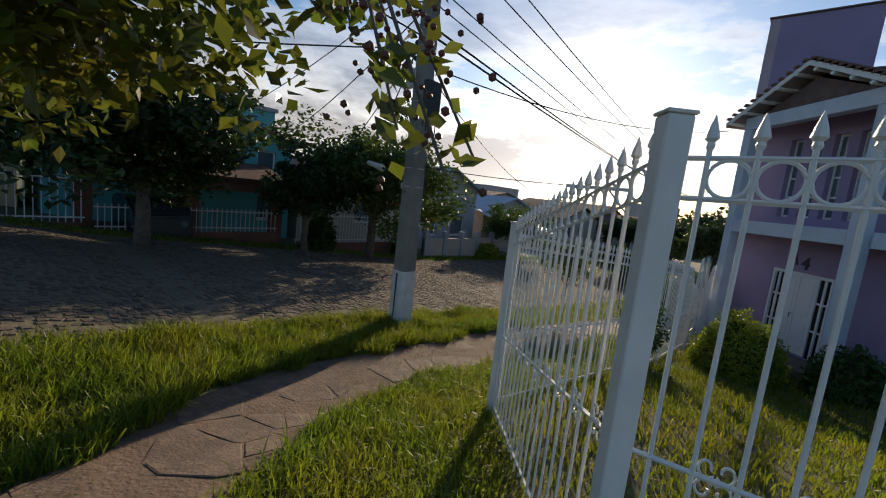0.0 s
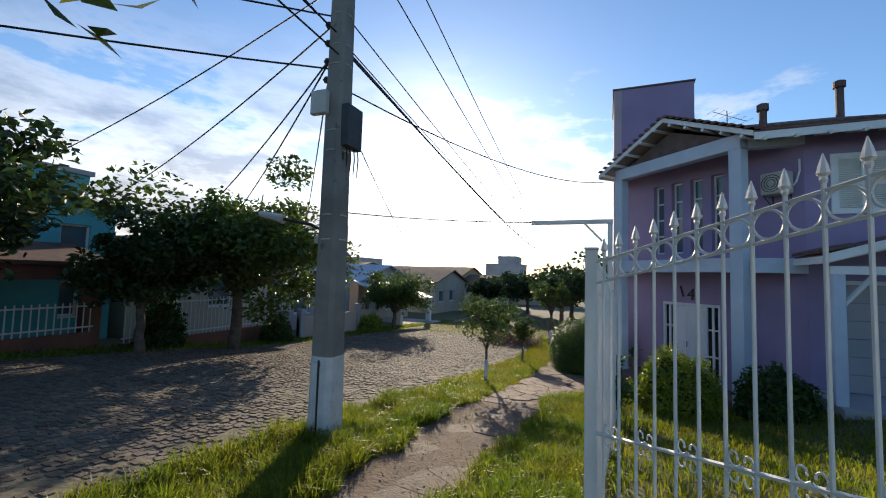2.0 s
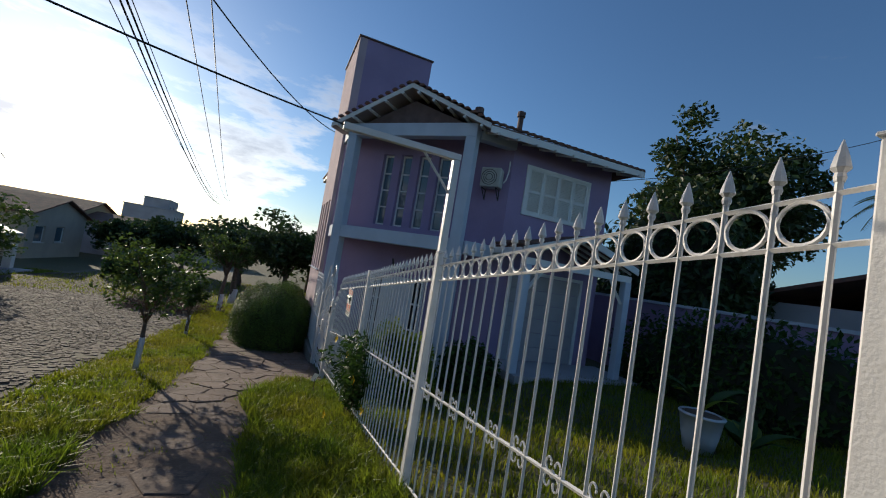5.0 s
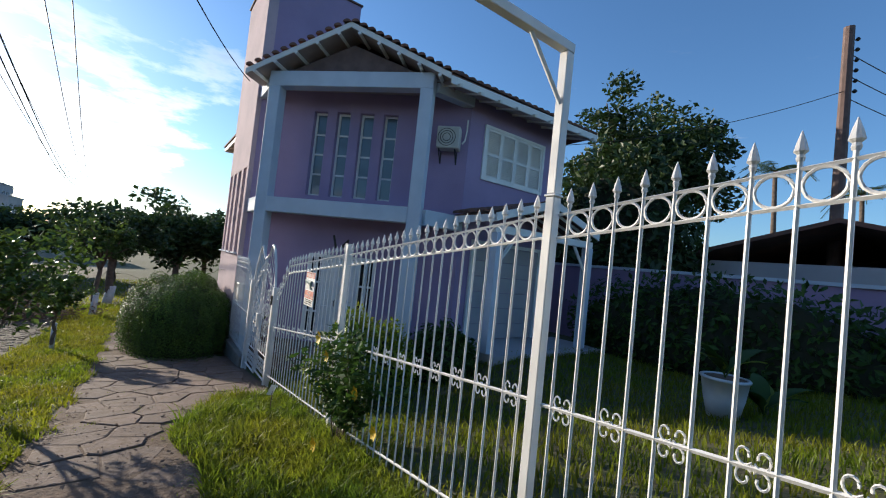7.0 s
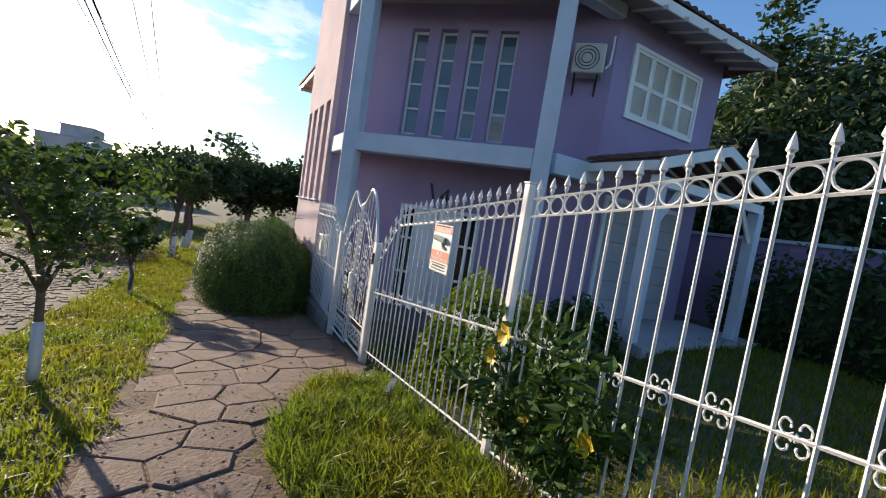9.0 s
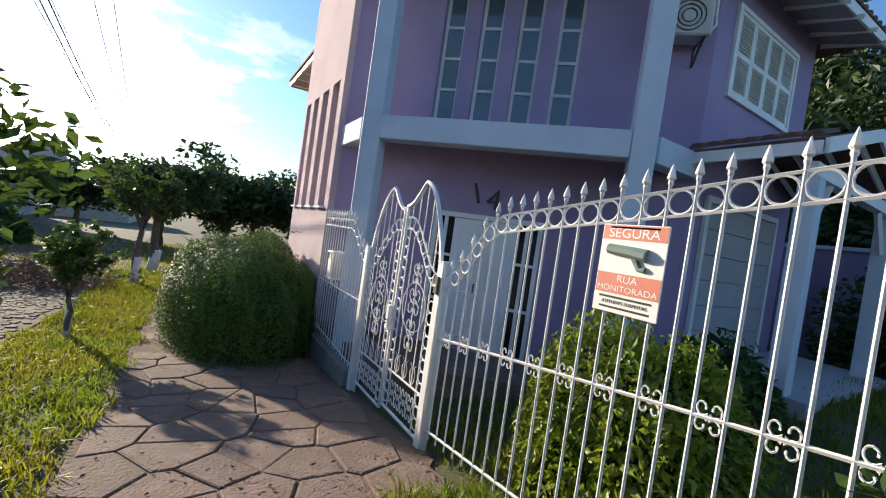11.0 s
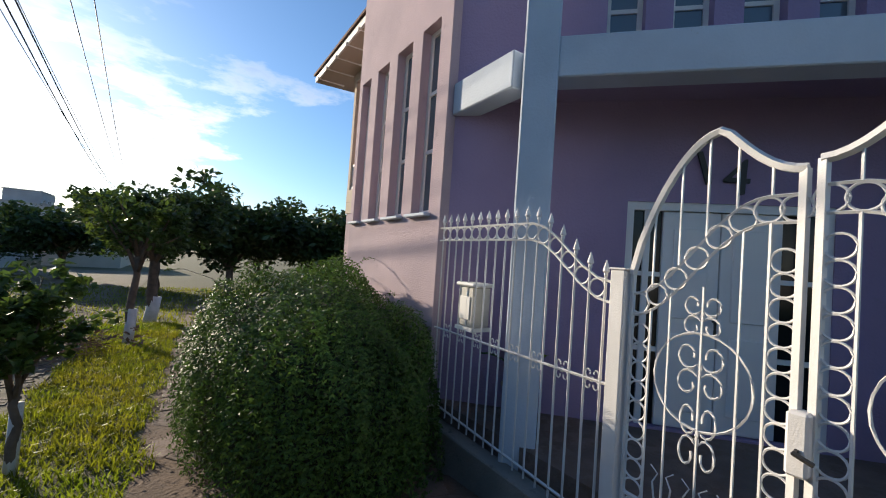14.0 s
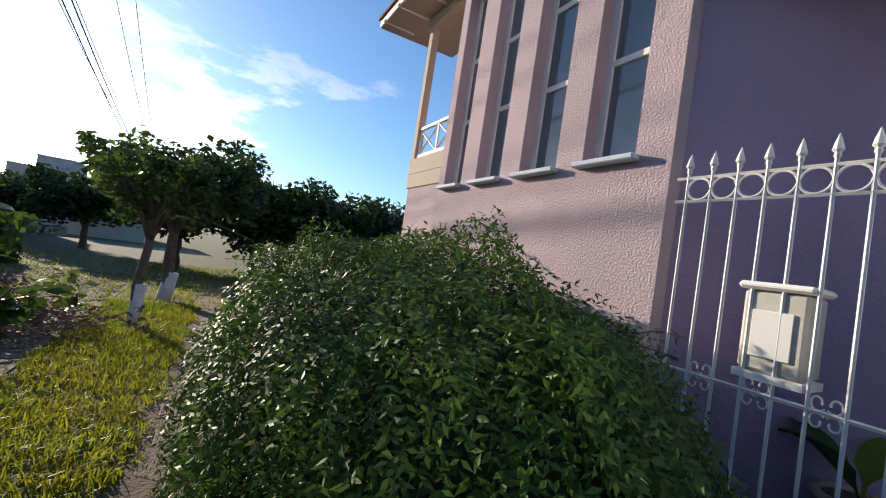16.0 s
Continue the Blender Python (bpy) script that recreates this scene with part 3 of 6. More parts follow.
def build_tree(name, base, height, spread, trunk_r, leaves, size, material, seed, label, fork=0.45, limbs=7, white=0.0, clump=0.3, lean=(0, 0), group="", long=1.7, centre=None, squash=0.7):
    rng = np.random.default_rng(seed)
    x, y = base
    z0 = gz(x, y) - 0.08
    tr = thing(name, (x, y, z0), label, "tree", group)
    top = Vector((x + lean[0], y + lean[1], z0 + height * fork))
    pts = [Vector((x, y, z0)).lerp(top, k / 5) + Vector((rng.normal(0, 0.02), rng.normal(0, 0.02), 0)) * height * 0.25 * (0 < k < 5) for k in range(6)]
    part("trunk", T(pts, trunk_r, 9, r2=trunk_r * 0.62), M_BARK, tr, smooth=True)
    if white:
        d = (pts[1] - pts[0]).normalized()
        part("whitewash_band", T([pts[0] + Vector((0, 0, 0.02)), pts[0] + d * white * 0.5, pts[0] + d * white], trunk_r * 1.07, 9, r2=trunk_r * 1.0), M_LIME, tr, "white limewashed foot of the trunk", smooth=True)
    cc = Vector(centre) if centre else top + Vector((0, 0, height * (1 - fork) * 0.45))
    cents, rads = [], []
    for i in range(limbs):
        a = math.tau * (i + rng.uniform(-0.3, 0.3)) / limbs
        rr = spread * rng.uniform(0.55, 1.0)
        end = cc + Vector((math.cos(a) * rr, math.sin(a) * rr, height * (1 - fork) * rng.uniform(-0.32, 0.5) * squash))
        st = pts[4] if i % 2 else pts[5]
        mid = st.lerp(end, 0.5) + Vector((rng.normal(0, 0.1), rng.normal(0, 0.1), rng.uniform(0, 0.25))) * spread * 0.5
        b = [st, st.lerp(mid, 0.5) + Vector((0, 0, 0.04 * height)), mid, mid.lerp(end, 0.55), end]
        part("limb", T(b, trunk_r * 0.42, 6, r2=trunk_r * 0.08), M_BARK, tr, smooth=True)
        for t in np.linspace(0.45, 1.0, 5):
            j = min(3, int(t * 4))
            p = b[j].lerp(b[j + 1], t * 4 - j)
            cents.append(np.array(p) + rng.normal(0, 0.16, 3) * spread)
            rads.append(spread * clump * rng.uniform(0.6, 1.2))
    for _ in range(limbs * 3):
        p = np.array(cc) + np.clip(rng.normal(0, 0.45, 3), -0.8, 0.8) * [spread, spread, height * (1 - fork) * 0.42 * squash]
        cents.append(p)
        rads.append(spread * clump * rng.uniform(0.5, 1.1))
    V, F = leaf_cloud(np.array(cents), np.array(rads), leaves, size, rng, long=long)
    ob = raw("crown", V, F, material, tr)
    return tr


def mound(name, centre, rx, ry, h, count, size, material, seed, label, category="bush", core=0.86, long=2.2, low=0.0, arch=0, lumps=0.22, full=0.75, strands=0):
    """A rounded shrub: an uneven solid core, coloured as inner shade, under thousands of leaves, with stray shoots."""
    rng = np.random.default_rng(seed)
    x, y = centre
    z = gz(x, y) - 0.05
    sh = thing(name, (x, y, z), label, category)
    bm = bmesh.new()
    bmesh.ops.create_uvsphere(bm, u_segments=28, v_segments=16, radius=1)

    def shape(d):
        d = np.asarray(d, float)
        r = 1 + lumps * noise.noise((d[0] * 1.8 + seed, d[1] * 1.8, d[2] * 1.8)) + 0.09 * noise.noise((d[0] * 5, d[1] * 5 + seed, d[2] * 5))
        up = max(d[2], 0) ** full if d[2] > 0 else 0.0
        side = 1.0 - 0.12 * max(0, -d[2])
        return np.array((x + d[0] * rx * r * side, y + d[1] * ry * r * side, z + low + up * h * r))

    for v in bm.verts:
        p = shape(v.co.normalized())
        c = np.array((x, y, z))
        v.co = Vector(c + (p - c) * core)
    part("shade_core", bm, M_CORE, sh, smooth=True)
    d = rng.normal(0, 1, (count, 3))
    d[:, 2] = np.abs(d[:, 2]) * rng.uniform(0.1, 1.2, count)
    d /= np.linalg.norm(d, axis=1)[:, None]
    c = np.array((x, y, z))
    P = np.array([c + (shape(q) - c) * f for q, f in zip(d, core - 0.02 + (1.12 - core) * rng.random(count) ** 1.4)])
    ax = d * 0.5 + rng.normal(0, 0.8, (count, 3)) - [0, 0, 0.35]
    ax /= np.linalg.norm(ax, axis=1)[:, None]
    nr = d + rng.normal(0, 0.55, (count, 3))
    sd = np.cross(ax, nr)
    sd /= np.linalg.norm(sd, axis=1)[:, None]
    s = size * rng.uniform(0.6, 1.4, count)[:, None]
    a, b = ax * s * long / 2, sd * s / 2
    up = np.cross(sd, ax) * s * 0.15
    V = np.stack([P - a, P + b + up, P + a, P - b + up], 1).reshape(-1, 3)
    q = 4 * np.arange(count)
    raw("leaves", V, np.stack([q, q + 1, q + 2, q + 3], 1), material, sh)
    if strands:
        # shoots that trail down over the mound, each with paired leaflets
        P, A, S = [], [], []
        for _ in range(strands):
            az, el = rng.uniform(0, math.tau), rng.uniform(0.35, 1.45)
            drift, lift, m = rng.normal(0, 0.25), rng.uniform(1.03, 1.09), 26
            end = max(0.02, el - rng.uniform(0.35, 1.0))
            pts = []
            for t in np.linspace(0, 1, m):
                e, b = el + (end - el) * t, az + drift * t
                q = shape((math.cos(e) * math.cos(b), math.cos(e) * math.sin(b), math.sin(e)))
                pts.append(c + (q - c) * (lift + 0.03 * t) + rng.normal(0, 0.006, 3))
            pts = np.array(pts)
            run = np.gradient(pts, axis=0)
            run /= np.linalg.norm(run, axis=1)[:, None] + 1e-9
            side = np.cross(run, pts - c)
            side /= np.linalg.norm(side, axis=1)[:, None] + 1e-9
            for sg in (-1, 1):
                P.append(pts)
                A.append(side * sg * 0.8 + run * 0.7 + rng.normal(0, 0.25, (m, 3)))
                S.append(rng.uniform(0.020, 0.034, m))
        P, A, S = np.concatenate(P), np.concatenate(A), np.concatenate(S)[:, None]
        A /= np.linalg.norm(A, axis=1)[:, None]
        W = np.cross(A, P - c + rng.normal(0, 0.4, P.shape))
        W /= np.linalg.norm(W, axis=1)[:, None]
        V = np.stack([P, P + A * S * 0.5 + W * S * 0.24, P + A * S * 1.25, P + A * S * 0.5 - W * S * 0.24], 1).reshape(-1, 3)
        q = 4 * np.arange(len(P))
        tagged(raw("trailing_growth", V, np.stack([q, q + 1, q + 2, q + 3], 1), material, sh), kind="stuff")
    for _ in range(arch):
        dd = rng.normal(0, 1, 3)
        dd[2] = abs(dd[2]) + 0.5
        dd /= np.linalg.norm(dd)
        p = Vector(shape(dd))
        o = Vector((dd[0], dd[1], 0)).normalized()
        L = rng.uniform(0.25, 0.6)
        pts = [p - Vector(dd) * 0.1, p + Vector(dd) * L * 0.4, p + Vector(dd) * L * 0.6 + o * L * 0.3, p + Vector(dd) * L * 0.55 + o * L * 0.7]
        shoot = part("shoot", T(pts, 0.004, 4, r2=0.0015), M_BARK, sh)
        cs = np.array([pts[k].lerp(pts[k + 1], t) for k in range(3) for t in (0.2, 0.5, 0.8)])
        V, F = leaf_cloud(cs, np.full(len(cs), 0.035), 30, size, rng, long=long)
        raw("leaves", V, F, material, shoot)
    return sh


# ---- the lilac house ----
CH_A, CH_B = (-0.50, 15.60), (2.96, 12.14)     # chamfered front wall
SIDE_X, FRONT_Y = -0.60, 12.14
COL1, COL2 = (-0.40, 14.58), (1.84, 12.16)     # free columns


def slim_window(house, p, q, s, w, z0, z1, panes, depth, name):
    """A tall slim window in a wall opening: frame, bars and panes, set back by depth."""
    a, b = on(p, q, s, -depth), on(p, q, s + w, -depth)
    win = part(name, obox(obox(obox(obox(bmesh.new(), a, on(a, b, 0.045), 0.05, z0, z1), on(a, b, w - 0.045), b, 0.05, z0, z1), on(a, b, 0.045), on(a, b, w - 0.045), 0.05, z0, z0 + 0.05), on(a, b, 0.045), on(a, b, w - 0.045), 0.05, z1 - 0.05, z1), M_WHITE, house, "white painted window frame")
    hz = (z1 - z0 - 0.1) / panes
    for k in range(panes):
        za = z0 + 0.05 + k * hz
        if k:
            part("glazing_bar", obox(bmesh.new(), on(a, b, 0.045), on(a, b, w - 0.045), 0.04, za - 0.02, za + 0.02), M_WHITE, win)
        part("pane", obox(bmesh.new(), on(a, b, 0.045), on(a, b, w - 0.045), 0.008, za + 0.02 * (k > 0), za + hz - 0.02 * (k < panes - 1)), M_GLASS, win, "blue-grey reflecting glass")
    return win


def build_house():
    h = thing("house", (2.5, 16.0, -0.6), "two-storey lilac plastered house with pale trim and clay tile roof", "house")
    # chamfered wall with four slim windows and the entrance
    L = (Vector(CH_B) - Vector(CH_A)).length
    s0 = (Vector((0.45, 14.60)) - Vector(CH_A)).length - 0.04
    wins = [(s0 + 0.545 * k, s0 + 0.545 * k + 0.32, 3.25, 5.16) for k in range(4)]
    door = (1.60, 3.15, 0.05, 1.97)
    part("wall", wall_with_holes(bmesh.new(), CH_A, CH_B, -0.7, 5.65, 0.2, wins + [door]), M_LILAC, h)
    for k, w in enumerate(wins):
        slim_window(h, CH_A, CH_B, w[0], 0.32, w[2], w[3], 4, 0.15, "window")
        # added near-black sheet in place of the unlit room behind the window
        part("dark_room_sheet", obox(bmesh.new(), on(CH_A, CH_B, w[0] - 0.02, -0.23), on(CH_A, CH_B, w[1] + 0.02, -0.23), 0.02, w[2] - 0.02, w[3] + 0.02), M_DARK, h)
    # entrance door: two leaves and dark side lights
    d0, d1 = door[0], door[1]
    ent = part("entrance_door", obox(bmesh.new(), on(CH_A, CH_B, d0 + 0.06, -0.06), on(CH_A, CH_B, d1 - 0.06, -0.06), 0.09, 1.90, 1.97), M_DOOR, h, "white painted wooden entrance with slim dark side lights")
    for a in (d0, d1 - 0.06):
        part("jamb", obox(bmesh.new(), on(CH_A, CH_B, a, -0.06), on(CH_A, CH_B, a + 0.06, -0.06), 0.09, 0.05, 1.97), M_DOOR, ent)
    for a, b in ((d0 + 0.06, d0 + 0.30), (d1 - 0.34, d1 - 0.06)):
        part("side_light", obox(bmesh.new(), on(CH_A, CH_B, a, -0.08), on(CH_A, CH_B, b, -0.08), 0.01, 0.05, 1.90), M_DIMGLASS, ent, "dark glass")
        for t in (0.35, 0.7):
            part("glazing_bar", obox(bmesh.new(), on(CH_A, CH_B, a, -0.06), on(CH_A, CH_B, b, -0.06), 0.03, 0.05 + 1.85 * t - 0.02, 0.05 + 1.85 * t + 0.02), M_DOOR, ent)
        m = (a + b) / 2
        part("glazing_bar", obox(bmesh.new(), on(CH_A, CH_B, m - 0.025, -0.055), on(CH_A, CH_B, m + 0.025, -0.055), 0.035, 0.05, 1.90), M_DOOR, ent)
    for a, b in ((d0 + 0.30, (d0 + d1) / 2 - 0.02), ((d0 + d1) / 2 - 0.02, d1 - 0.34)):
        leaf = part("door_leaf", obox(bmesh.new(), on(CH_A, CH_B, a + 0.004, -0.06), on(CH_A, CH_B, b - 0.004, -0.06), 0.045, 0.06, 1.895, bevel=0.006), M_DOOR, ent)
        for z0, z1 in ((0.2, 0.85), (0.98, 1.75)):
            part("panel", obox(bmesh.new(), on(CH_A, CH_B, a + 0.09, -0.034), on(CH_A, CH_B, b - 0.09, -0.034), 0.02, z0, z1, bevel=0.008), M_DOOR, leaf)
    k = on(CH_A, CH_B, (d0 + d1) / 2 - 0.06, -0.01)
    part("door_handle", T([(k.x, k.y, 0.98), (k.x - 0.03, k.y - 0.03, 0.98), (k.x - 0.03, k.y - 0.03, 0.86)], 0.012, 6), M_DARK, ent)
    # house number
    for txt, s, z, size, rot in (("1", 2.12, 2.10, 0.42, 0.28), ("4", 2.32, 2.06, 0.42, -0.05)):
        cu = bpy.data.curves.new("digit", "FONT")
        cu.body, cu.size, cu.extrude = txt, size, 0.012
        tmp = bpy.data.objects.new("digit", cu)
        me = bpy.data.meshes.new_from_object(tmp)
        bpy.data.objects.remove(tmp)
        p = on(CH_A, CH_B, s, 0.018)
        me.transform(Matrix.Translation((p.x, p.y, z)) @ Matrix.Rotation(radians(-45), 4, "Z") @ Matrix.Rotation(radians(90), 4, "X") @ Matrix.Rotation(rot, 4, "Z"))
        me.transform(Matrix.Translation(-ROOT[h]))
        me.materials.append(M_DARK)
        ob = new("digit", me)
        ob.parent = h
        tagged(ob, "dark metal house number figure")
    # side wall and tank tower
    sides = [(18.1 - y1, 18.1 - y0, 1.80, 3.80) for y0, y1 in ((15.82, 16.20), (16.43, 16.82), (17.06, 17.42), (17.66, 17.98))]
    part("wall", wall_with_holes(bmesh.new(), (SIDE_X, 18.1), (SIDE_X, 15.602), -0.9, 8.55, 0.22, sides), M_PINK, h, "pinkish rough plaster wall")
    for w in sides:
        slim_window(h, (SIDE_X, 18.1), (SIDE_X, 15.6), w[0], w[1] - w[0], 1.80, 3.80, 3, 0.13, "window")
        part("window_sill", obox(bmesh.new(), on((SIDE_X, 18.1), (SIDE_X, 15.6), w[0] - 0.03, 0.02), on((SIDE_X, 18.1), (SIDE_X, 15.6), w[1] + 0.03, 0.02), 0.10, 1.765, 1.798, bevel=0.006), M_TRIM, h, "thin projecting sill")
        # same added sheet: darkness of the room as a flat colour
        part("dark_room_sheet", obox(bmesh.new(), on((SIDE_X, 18.1), (SIDE_X, 15.6), w[0] - 0.02, -0.25), on((SIDE_X, 18.1), (SIDE_X, 15.6), w[1] + 0.02, -0.25), 0.02, 1.78, 3.82), M_DARK, h)
    part("tank_tower", B(SIDE_X + 0.004, 15.604, 5.2, 1.62, 17.6, 8.55), M_LILAC, h, "plain square tank tower above the roof")
    part("tower_cap", B(SIDE_X - 0.04, 15.56, 8.552, 1.66, 18.14, 8.60, bevel=0.01), M_WOOD, h)
    # front wall with shutters
    part("wall", wall_with_holes(bmesh.new(), (2.962, FRONT_Y), (6.0, FRONT_Y), -0.7, 5.65, 0.2, [(0.43, 2.35, 3.96, 5.13)]), M_LILAC, h)
    part("wall", wall_with_holes(bmesh.new(), (6.0, 12.36), (6.0, 21.0), -0.7, 5.65, 0.2, []), M_LILAC, h)
    part("wall", wall_with_holes(bmesh.new(), (6.0, 21.0), (1.2, 21.0), -1.0, 5.65, 0.2, []), M_LILAC, h)
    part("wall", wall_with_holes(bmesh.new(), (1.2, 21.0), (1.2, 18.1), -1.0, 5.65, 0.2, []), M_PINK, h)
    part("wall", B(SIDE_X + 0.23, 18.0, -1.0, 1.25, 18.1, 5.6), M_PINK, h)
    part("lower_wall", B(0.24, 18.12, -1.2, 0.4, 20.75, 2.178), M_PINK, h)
    sw = part("shutter_window", wall_with_holes(bmesh.new(), (3.37, 12.10), (5.33, 12.10), 3.94, 5.15, 0.06, [(0.07, 1.89, 4.0, 5.09)]), M_WHITE, h, "white wooden shutters, closed")
    for k in range(4):
        x0 = 3.445 + k * 0.455
        lf = part("shutter_leaf", wall_with_holes(bmesh.new(), (x0, 12.115), (x0 + 0.448, 12.115), 4.0, 5.09, 0.04, [(0.05, 0.398, 4.05, 4.50), (0.05, 0.398, 4.56, 5.04)]), M_WHITE, sw)
        part("louvre_board", B(x0 + 0.03, 12.150, 4.03, x0 + 0.42, 12.158, 5.06), M_WHITE, lf)
        for z0, n in ((4.055, 11), (4.565, 12)):
            for j in range(n):
                bm = B(x0 + 0.052, 12.118, -0.004, x0 + 0.396, 12.150, 0.004)
                bmesh.ops.rotate(bm, cent=(x0, 12.134, 0), matrix=Matrix.Rotation(radians(35), 3, "X"), verts=bm.verts)
                bmesh.ops.translate(bm, vec=(0, 0, z0 + 0.018 + j * 0.0405), verts=bm.verts)
                part("slat", bm, M_WHITE, lf)
    # added dark sheet, so the gaps of the shutters look unlit
    part("dark_room_sheet", B(3.36, 12.35, 3.9, 5.36, 12.37, 5.2), M_DARK, h)
    # columns and beams of the balcony frame
    for c in (COL1, COL2):
        bm = bmesh.new()
        box(bm, -0.13, -0.13, -0.7, 0.13, 0.13, 5.38, bevel=0.012)
        bmesh.ops.rotate(bm, cent=(0, 0, 0), matrix=Matrix.Rotation(radians(-45), 3, "Z"), verts=bm.verts)
        bmesh.ops.translate(bm, vec=(c[0], c[1], 0), verts=bm.verts)
        part("column", bm, M_TRIM, h, "pale painted square column")
    for z0, z1, wd in ((2.74, 3.05, 0.24), (5.382, 5.70, 0.25)):
        part("beam", obox(bmesh.new(), on(COL1, COL2, 0.13 if z0 < 3 else -0.13), on(COL1, COL2, (Vector(COL2) - Vector(COL1)).length - (0.13 if z0 < 3 else -0.13)), wd, z0, z1, bevel=0.01), M_TRIM, h, "pale painted beam")
        part("beam", obox(bmesh.new(), (COL1[0] - 0.03, COL1[1] + 0.17), (-0.43, 15.60), wd * 0.9, z0, z1 - 0.003, bevel=0.01), M_TRIM, h)
        part("beam", obox(bmesh.new(), (COL2[0] + 0.17, COL2[1] + 0.0), (2.96, COL2[1]), wd * 0.9, z0, z1 - 0.003, bevel=0.01), M_TRIM, h)
    part("balcony_slab", prism(bmesh.new(), [(-0.36, 14.66), (1.90, 12.24), (2.9, 12.2), (2.94, 12.15), (-0.48, 15.58)], 2.86, 3.0), M_LILAC, h)
    part("porch_ceiling", prism(bmesh.new(), [(-0.36, 14.66), (1.90, 12.24), (2.9, 12.2), (2.94, 12.15), (-0.48, 15.58)], 5.60, 5.64), M_SOFFIT, h)
    part("porch_floor", prism(bmesh.new(), [(-0.45, 13.72), (1.95, 12.0), (2.96, 12.13), (-0.48, 15.58), (-0.52, 15.58)], -0.6, 0.03), M_SLAB, h, "porch floor in dark stone")
    # gable over the chamfer, roofs
    gl, ga, gr = Vector((-1.02, 14.72, 5.62)), Vector((0.52, 13.16, 6.62)), Vector((1.98, 11.62, 5.62))
    back = Vector((1, 1, 0)).normalized() * 2.6
    part("gable_wall", prism_gable(Vector((-0.30, 14.46, 5.70)), Vector((0.72, 13.37, 6.30)), Vector((1.74, 12.28, 5.70)), 0.12), M_WOOD, h, "dark boarded gable")
    part("roof", slab(slab(bmesh.new(), [gl, ga, ga + back, gl + back], 0.07), [ga, gr, gr + back, ga + back], 0.07), M_TILE, h, "clay tile roof")
    for a, b in ((gl, ga), (ga, gr)):
        d = (b - a)
        bm = bmesh.new()
        n = Vector((-1, -1, 0)).normalized() * 0.02
        vs = [a + n, b + n, b + n - Vector((0, 0, 0.11)), a + n - Vector((0, 0, 0.11))]
        f1 = [bm.verts.new(v) for v in vs]
        f2 = [bm.verts.new(v - n * 2) for v in vs]
        bm.faces.new(f1), bm.faces.new(f2[::-1])
        for i in range(4):
            bm.faces.new((f1[i], f2[i], f2[(i + 1) % 4], f1[(i + 1) % 4]))
        part("fascia_board", bm, M_WHITE, h, "white painted fascia board")
        soff = [a - Vector((0, 0, 0.10)), b - Vector((0, 0, 0.10)), b - Vector((0, 0, 0.10)) + back * 0.22, a - Vector((0, 0, 0.10)) + back * 0.22]
        part("soffit", slab(bmesh.new(), soff, 0.02), M_SOFFIT, h)
        for k in range(5):
            p = a.lerp(b, 0.1 + 0.2 * k) - Vector((0, 0, 0.16))
            part("rafter_end", T([p + Vector((-1, -1, 0)).normalized() * 0.06, p + back * 0.2], 0.042, 4), M_WHITE, h)
    # front eave
    e0, e1, ez = gr, Vector((6.35, 11.42, 5.56)), 5.60
    rise = Vector((-0.2, 5.2, 1.9))
    part("roof", slab(bmesh.new(), [e0, e1, Vector((5.0, 16.4, 7.3)), Vector((1.6, 16.4, 7.3)), ga + back], 0.06), M_TILE, h, "clay tile roof")
    part("roof", slab(bmesh.new(), [e1, Vector((6.5, 21.5, 5.56)), Vector((5.0, 16.4, 7.3))], 0.06), M_TILE, h)
    part("roof", slab(bmesh.new(), [Vector((6.5, 21.6, 5.5)), Vector((1.2, 21.6, 5.5)), Vector((1.6, 17.7, 7.0)), Vector((5.0, 16.4, 7.3))], 0.06), M_TILE, h)
    part("fascia_board", obox(bmesh.new(), (1.98, 11.60), (6.35, 11.40), 0.03, 5.42, 5.57), M_WHITE, h)
    part("soffit", slab(bmesh.new(), [Vector((2.0, 11.62, 5.47)), Vector((6.3, 11.43, 5.43)), Vector((6.3, 12.16, 5.66)), Vector((2.0, 12.3, 5.66))], 0.02), M_SOFFIT, h)
    for k in range(9):
        x = 2.15 + k * 0.5
        part("rafter_end", T([(x, 11.50 - 0.045 * k * 0.5, 5.41), (x, 12.13, 5.60)], 0.045, 4), M_WHITE, h)
    # rows of barrel tiles at the eaves
    tile = lathe_half()
    for a, b, up in ((gl, ga, back), (ga, gr, back), (gr, e1, Vector((0, 0.93, 0.33)))):
        n = int((b - a).length / 0.19)
        for k in range(n):
            p = a.lerp(b, (k + 0.5) / n) + Vector((0, 0, 0.025))
            ob = new("roof_tile", tile)
            ob.parent = h
            ob.location = p - ROOT[h] - up.normalized() * 0.05
            ob.rotation_mode = "QUATERNION"
            ob.rotation_quaternion = up.normalized().to_track_quat("Y", "Z")
    # rear balcony on the street side
    part("balcony_slab", B(0.22, 18.12, 2.18, 1.2, 20.8, 2.42, bevel=0.01), M_CREAM, h, "cream balcony slab")
    part("balcony_parapet", B(0.22, 18.12, 2.422, 0.32, 20.8, 2.68), M_CREAM, h)
    part("balcony_post", B(0.22, 20.66, 2.682, 0.34, 20.78, 4.98), M_CREAM, h)
    part("balcony_beam", B(0.20, 18.12, 4.982, 0.36, 20.8, 5.16), M_CREAM, h)
    for z in (2.70, 3.17):
        part("rail", B(0.25, 18.14, z, 0.30, 20.65, z + 0.045), M_WHITE, h)
